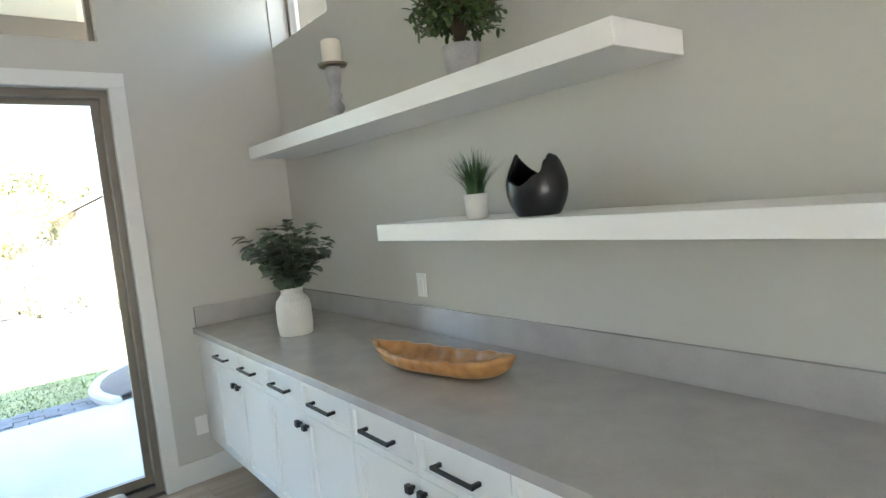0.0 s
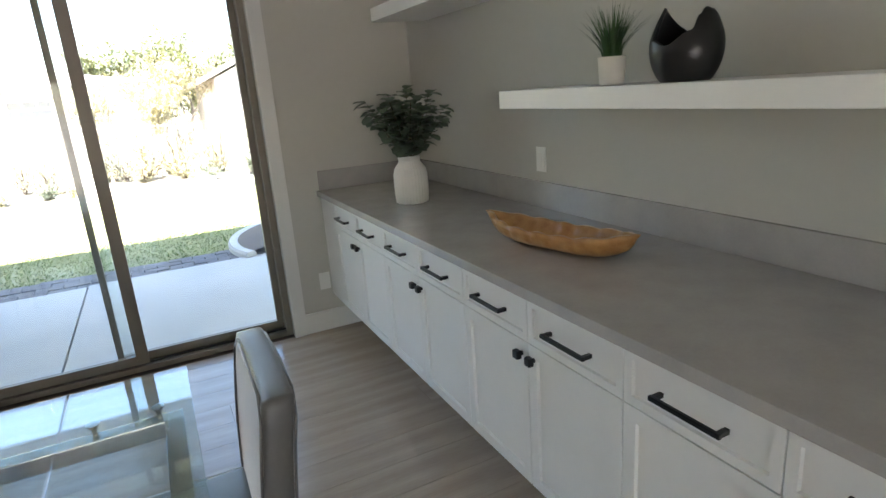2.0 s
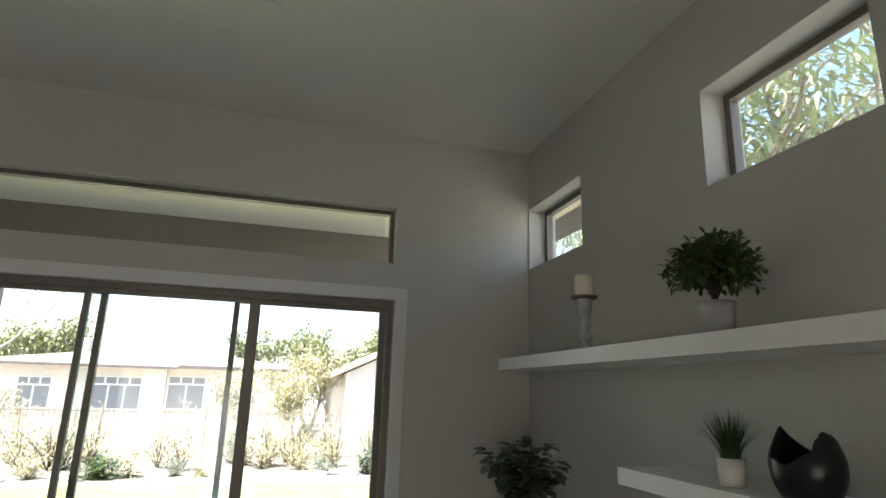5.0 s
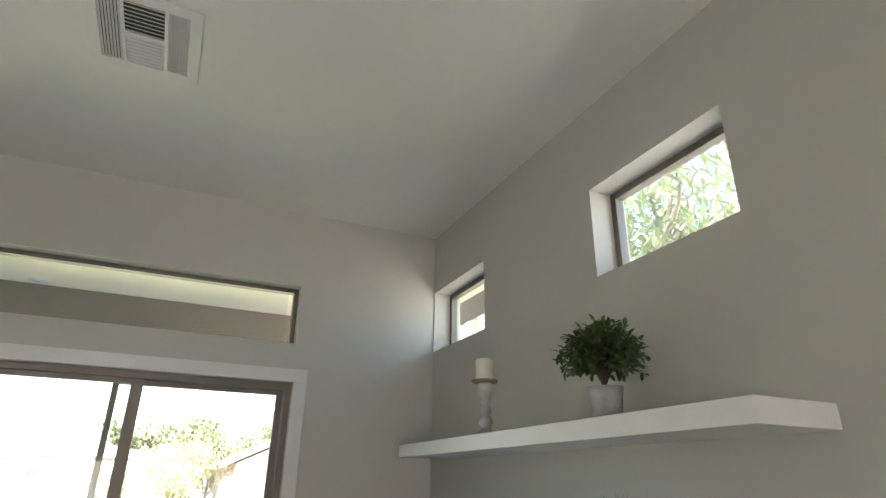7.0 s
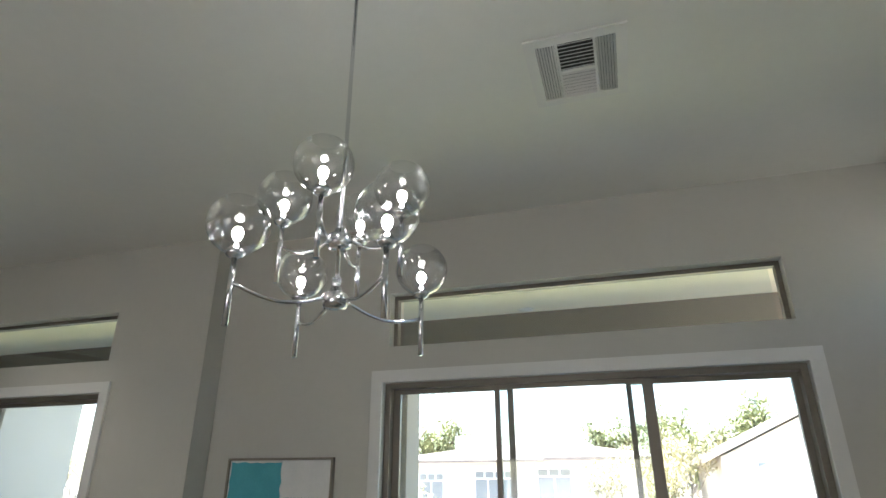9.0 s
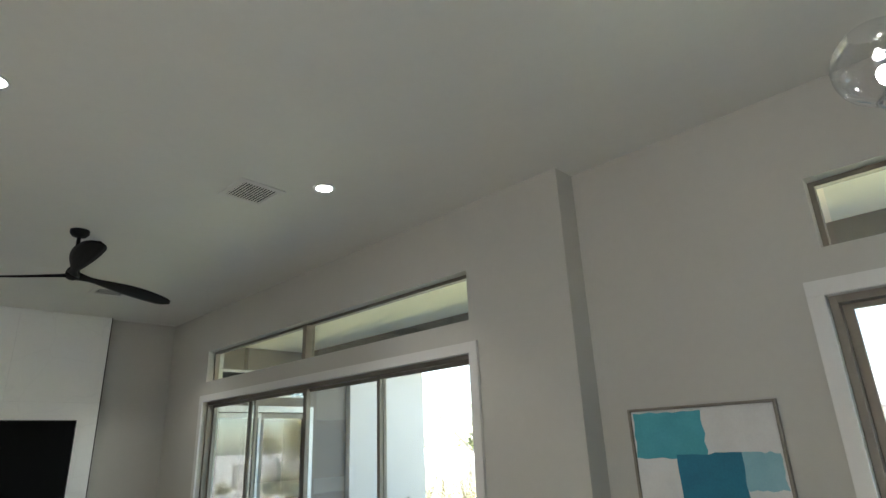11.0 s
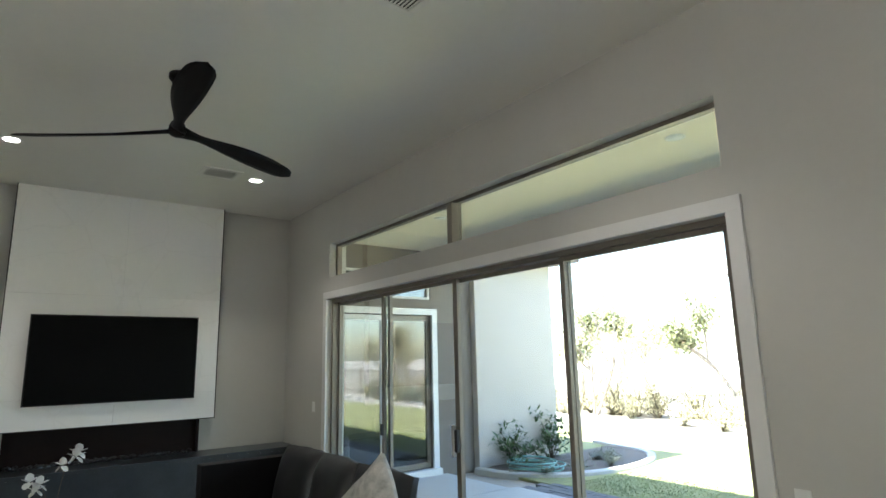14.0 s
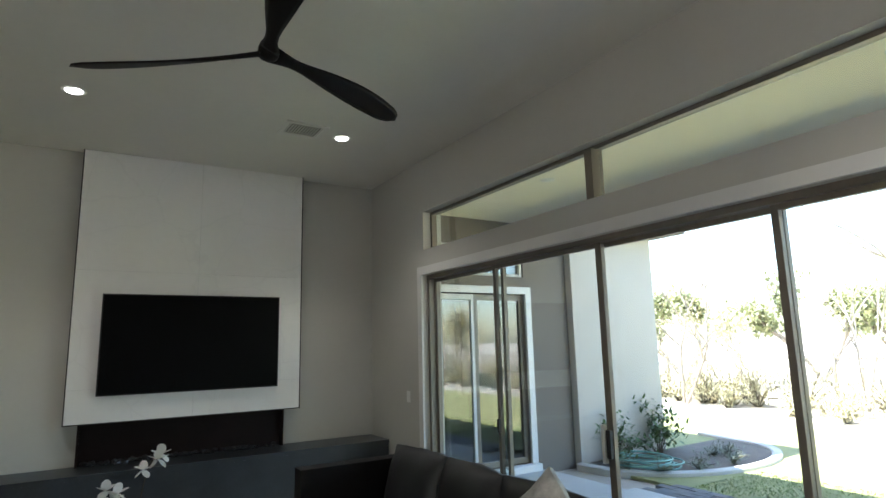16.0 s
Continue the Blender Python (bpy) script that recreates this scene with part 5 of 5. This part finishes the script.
# bright tree outside the high windows
M_OLEANDER = material("long_leaf", (0.42, 0.46, 0.26), 0.45, vary=0.25, scale=3)
tree("garden_tree", "tall leafy tree outside the high windows", (4.6, 3.6, GZ), 2.2, 6.3, 0.85, 5, M_OLEANDER, 0.17, 0.04, 5200, 3, stems=2)
tree("garden_tree", "tall leafy tree outside the high windows", (4.8, 8.6, GZ), 2.2, 6.6, 0.85, 6, M_OLEANDER, 0.17, 0.04, 5200, 3, stems=2)
# mesquites in the garden and beyond the fence
tree("mesquite_tree", "sparse mesquite with arching dark trunks beyond the fence", (-15.0, 14.8, GZ), 1.7, 4.6, 0.95, 12, M_SCRUB, 0.08, 0.02, 1500, 2, (0.55, 0.1), 2, "mesquites", 0.045)
tree("mesquite_tree", "sparse mesquite with arching dark trunks beyond the fence", (-11.6, 17.2, GZ - 0.1), 1.6, 5.0, 0.95, 13, M_SCRUB, 0.07, 0.02, 3000, 2, (0.1, 0), 3, "mesquites", 0.03)
tree("mesquite_tree", "sparse mesquite with arching dark trunks beyond the fence", (-7.3, 13.4, GZ), 2.0, 5.6, 0.95, 15, M_SCRUB, 0.08, 0.02, 700, 2, (-0.1, 0), 2, "mesquites", 0.04)
# far trees round the neighbours' houses
# Last three: out of direct view, added to darken the wing glass's reflection.
for i, (x, y, h, n) in enumerate(((-22, 37, 6.2, 4200), (-26, 30, 5.5, 3000), (3.8, 44, 7.0, 5600), (-0.5, 47, 7.0, 5600), (7.8, 43, 7.6, 5000), (1.6, 40, 5.6, 5000), (-14.5, 41, 7.0, 4200), (-16.5, 33, 5.0, 1600), (0.5, 25.5, 4.3, 5200), (-1.0, 19.5, 3.3, 4200), (-9.0, 21, 2.6, 1100), (-18.5, 22.5, 4.2, 1600), (-24, 21, 4.6, 1600), (-30, 24, 5.2, 1600), (12, 20, 5.0, 2600), (8.5, 17.8, 4.4, 3000), (15.5, 23, 5.6, 2600))):
    tree("far_tree", "sunlit green tree beyond the garden fence", (x, y, -1.0), h * 0.38, h, 0.75, 200 + i, M_TREE if y > 26 else M_SCRUB, 0.30 if y > 26 else 0.14, 0.16 if y > 26 else 0.05, n, 2, stems=2, group="far trees", radius=0.14 if y > 26 else 0.05)

# neighbours' houses
M_PALEROOF = material("sunlit_roof_tile", (0.40, 0.33, 0.28), 0.85, scale=1.5, second=(0.30, 0.24, 0.2), bump=0.6, bump_scale=12)
M_PALESTUCCO = material("pale_stucco", (0.66, 0.61, 0.54), 0.9, vary=0.03, scale=1.0, bump=0.3, bump_scale=30)


def glazed(parent, x0, x1, z0, z1, y, panes, strip):
    """A wide window: main panes below and, where strip is set, a row of small panes along the top."""
    w = part("window", boxes((x0, y - 0.05, z0, x1, y - 0.001, z1)), M_TRIM, parent, "white-framed window", world=True)
    rows = [(z0 + 0.07, z1 - (0.42 if strip else 0.07), panes)] + ([(z1 - 0.34, z1 - 0.06, panes + 1)] if strip else [])
    for a, b, n in rows:
        step = (x1 - x0 - 0.08) / n
        for k in range(n):
            part("pane", boxes((x0 + 0.04 + k * step + 0.04, y - 0.062, a, x0 + 0.04 + (k + 1) * step - 0.04, y - 0.051, b)), M_DARKPANE, w, "dark pane", world=True)


EAVE = 2.56
n1 = thing("neighbour_house", "single-storey pale stucco house with a low tiled roof", "house", (-7, 34, -1))
part("wall", boxes((-13.0, 30, -1, 0.6, 30.3, EAVE)), M_PALESTUCCO, n1, world=True)
part("wall", boxes((-13.0, 30.3, -1, -12.7, 40, EAVE)), M_PALESTUCCO, n1, world=True)
part("wall", boxes((0.3, 30.3, -1, 0.6, 40, EAVE)), M_PALESTUCCO, n1, world=True)
part("pillar", boxes((-6.5, 29.7, -1, -5.55, 29.99, EAVE)), M_PALESTUCCO, n1, "white stucco pillar", world=True)
bm = bmesh.new()
q = [bm.verts.new(c) for c in ((-13.7, 29.2, EAVE), (1.3, 29.2, EAVE), (1.3, 40.8, EAVE), (-13.7, 40.8, EAVE), (-9, 35, EAVE + 1.0), (-4, 35, EAVE + 1.0))]
for f in ((0, 1, 5, 4), (1, 2, 5), (2, 3, 4, 5), (3, 0, 4)):
    bm.faces.new([q[k] for k in f])
bm.faces.new((q[3], q[2], q[1], q[0]))
part("roof", bm, M_PALEROOF, n1, "sunlit tiled hip roof", world=True)
part("fascia", boxes((-13.72, 29.15, EAVE - 0.10, -5.0, 29.2, EAVE + 0.03)), M_ROOF, n1, "dark fascia board", world=True)
part("fascia", boxes((-5.0, 29.13, EAVE - 0.04, 1.32, 29.19, EAVE + 0.12)), M_ROOF, n1, "dark fascia board", world=True)
part("chimney", boxes((-10.6, 33.4, 2.9, -10.0, 34.0, 4.0)), M_PALESTUCCO, n1, world=True)
glazed(n1, -11.6, -10.2, 0.6, 2.0, 30, 2, True)
glazed(n1, -8.65, -6.55, 0.6, 2.1, 30, 3, True)
glazed(n1, -5.5, -3.8, 0.65, 2.2, 30, 2, True)
n2 = thing("neighbour_house", "pale stucco gabled house beside the garden", "house", (6, 28, -1.5))
bm = bmesh.new()
q = [bm.verts.new(c) for c in ((2.1, 24, -1.6), (9.9, 24, -1.6), (9.9, 24, 2.45), (6, 24, 4.3), (2.1, 24, 2.45))]
f = bm.faces.new(q)
e = bmesh.ops.extrude_face_region(bm, geom=[f])
bmesh.ops.translate(bm, verts=[g for g in e["geom"] if isinstance(g, bmesh.types.BMVert)], vec=(0, 9, 0))
part("wall", bm, M_PALESTUCCO, n2, world=True)
for sgn in (-1, 1):
    bm = bmesh.new()
    a = [(6, 23.6, 4.4), (6 + sgn * 4.5, 23.6, 2.27), (6 + sgn * 4.5, 33.4, 2.27), (6, 33.4, 4.4)]
    lo, hi = [bm.verts.new((x, y, z - 0.02)) for x, y, z in a], [bm.verts.new((x, y, z + 0.14)) for x, y, z in a]
    bm.faces.new(hi)
    bm.faces.new(lo[::-1])
    for k in range(4):
        bm.faces.new((lo[k], lo[(k + 1) % 4], hi[(k + 1) % 4], hi[k]))
    part("roof", bm, M_PALEROOF, n2, "sunlit tiled roof slope", world=True)
glazed(n2, 3.2, 4.3, 0.9, 2.3, 24, 2, False)

# ---------- small pieces of ground and floor ----------
rng = random.Random(9)
bm = bmesh.new()
for i in range(22000):
    x, y = rng.uniform(-9.3, 2.0), 7.02 + 1.5 * rng.random()
    if (x + 10.65) ** 2 / 1.7 + (y - 8.65) ** 2 / 3.2 < 1.05 or (x - 1.28) ** 2 + (y - 6.95) ** 2 < 1.6:
        continue
    a, h = rng.uniform(0, math.tau), rng.uniform(0.012, 0.026)
    dx, dy = math.cos(a) * 0.006, math.sin(a) * 0.006
    lx, ly = rng.gauss(0, 0.015), rng.gauss(0, 0.015)
    bm.faces.new((bm.verts.new((x - dx, y - dy, -0.107)), bm.verts.new((x + dx, y + dy, -0.107)), bm.verts.new((x + lx, y + ly, -0.105 + h))))
me = bpy.data.meshes.new("grass")
bm.to_mesh(me)
bm.free()
me.materials.append(M_BLADE)
tagged(new("grass", me), "short green lawn grass", "grass", kind="stuff")

pv = tagged(new("paver_band"), "band of dark grey pavers between patio and lawn", "pavement", kind="structure")
part("bedding", boxes((-9.55, 6.46, -0.2, 1.0, 7.01, -0.118)), M_SOIL, pv)
shapes = []
for k in range(4):
    r = random.Random(k)
    shapes.append(finish("paver", boxes((-0.117, -0.062, -0.05, 0.117, 0.062, 0.0 + r.uniform(-0.004, 0.004)), bevel=0.007), M_PAVER))
for row in range(4):
    for i in range(44):
        x = -9.45 + i * 0.24 + (0.12 if row % 2 else 0)
        if x > 0.95:
            continue
        ob = new("paver", shapes[rng.randrange(4)])
        ob.parent = pv
        ob.location, ob.rotation_euler = (x, 6.565 + row * 0.13, -0.085), (radians(rng.gauss(0, 0.6)), radians(rng.gauss(0, 0.6)), radians(rng.gauss(0, 0.5)))

PLW = 0.19
floor_ob = bpy.data.objects["floor"]
plank = {}
for ln in (1.2, 1.5, 1.8):
    plank[ln] = finish("plank", boxes((0.0007, 0.0007, -0.0118, ln - 0.0007, PLW - 0.0007, 0.0), bevel=0.0012), M_FLOOR)
far = bmesh.new()
row = 0
y = -1.2
near_count = 0
while y < NY - 0.01:
    x = -4.2 - rng.uniform(0, 1.2)
    box(far, -5.5, y + 0.0007, -0.0118, x - 0.0007, min(NY, y + PLW) - 0.0007, -0.0003)
    while x < EX:
        ln = rng.choice((1.2, 1.5, 1.8))
        if x + ln > EX:
            box(far, x + 0.0007, y + 0.0007, -0.0118, EX, min(NY, y + PLW) - 0.0007, 0.0)
        elif y + PLW > NY:
            box(far, x + 0.0007, y + 0.0007, -0.0118, x + ln - 0.0007, NY, 0.0)
        else:
            ob = new("plank", plank[ln])
            ob.parent, ob.location = floor_ob, (x, y, 0)
            near_count += 1
        x += ln
    y += PLW
box(far, WX, SY, -0.0118, EX, -1.2, -0.0002)
box(far, WX, -1.2, -0.0118, -5.5, LY, -0.0006)
fp = part("far_planks", far, M_FLOOR, floor_ob)
tagged(fp, kind="stuff")
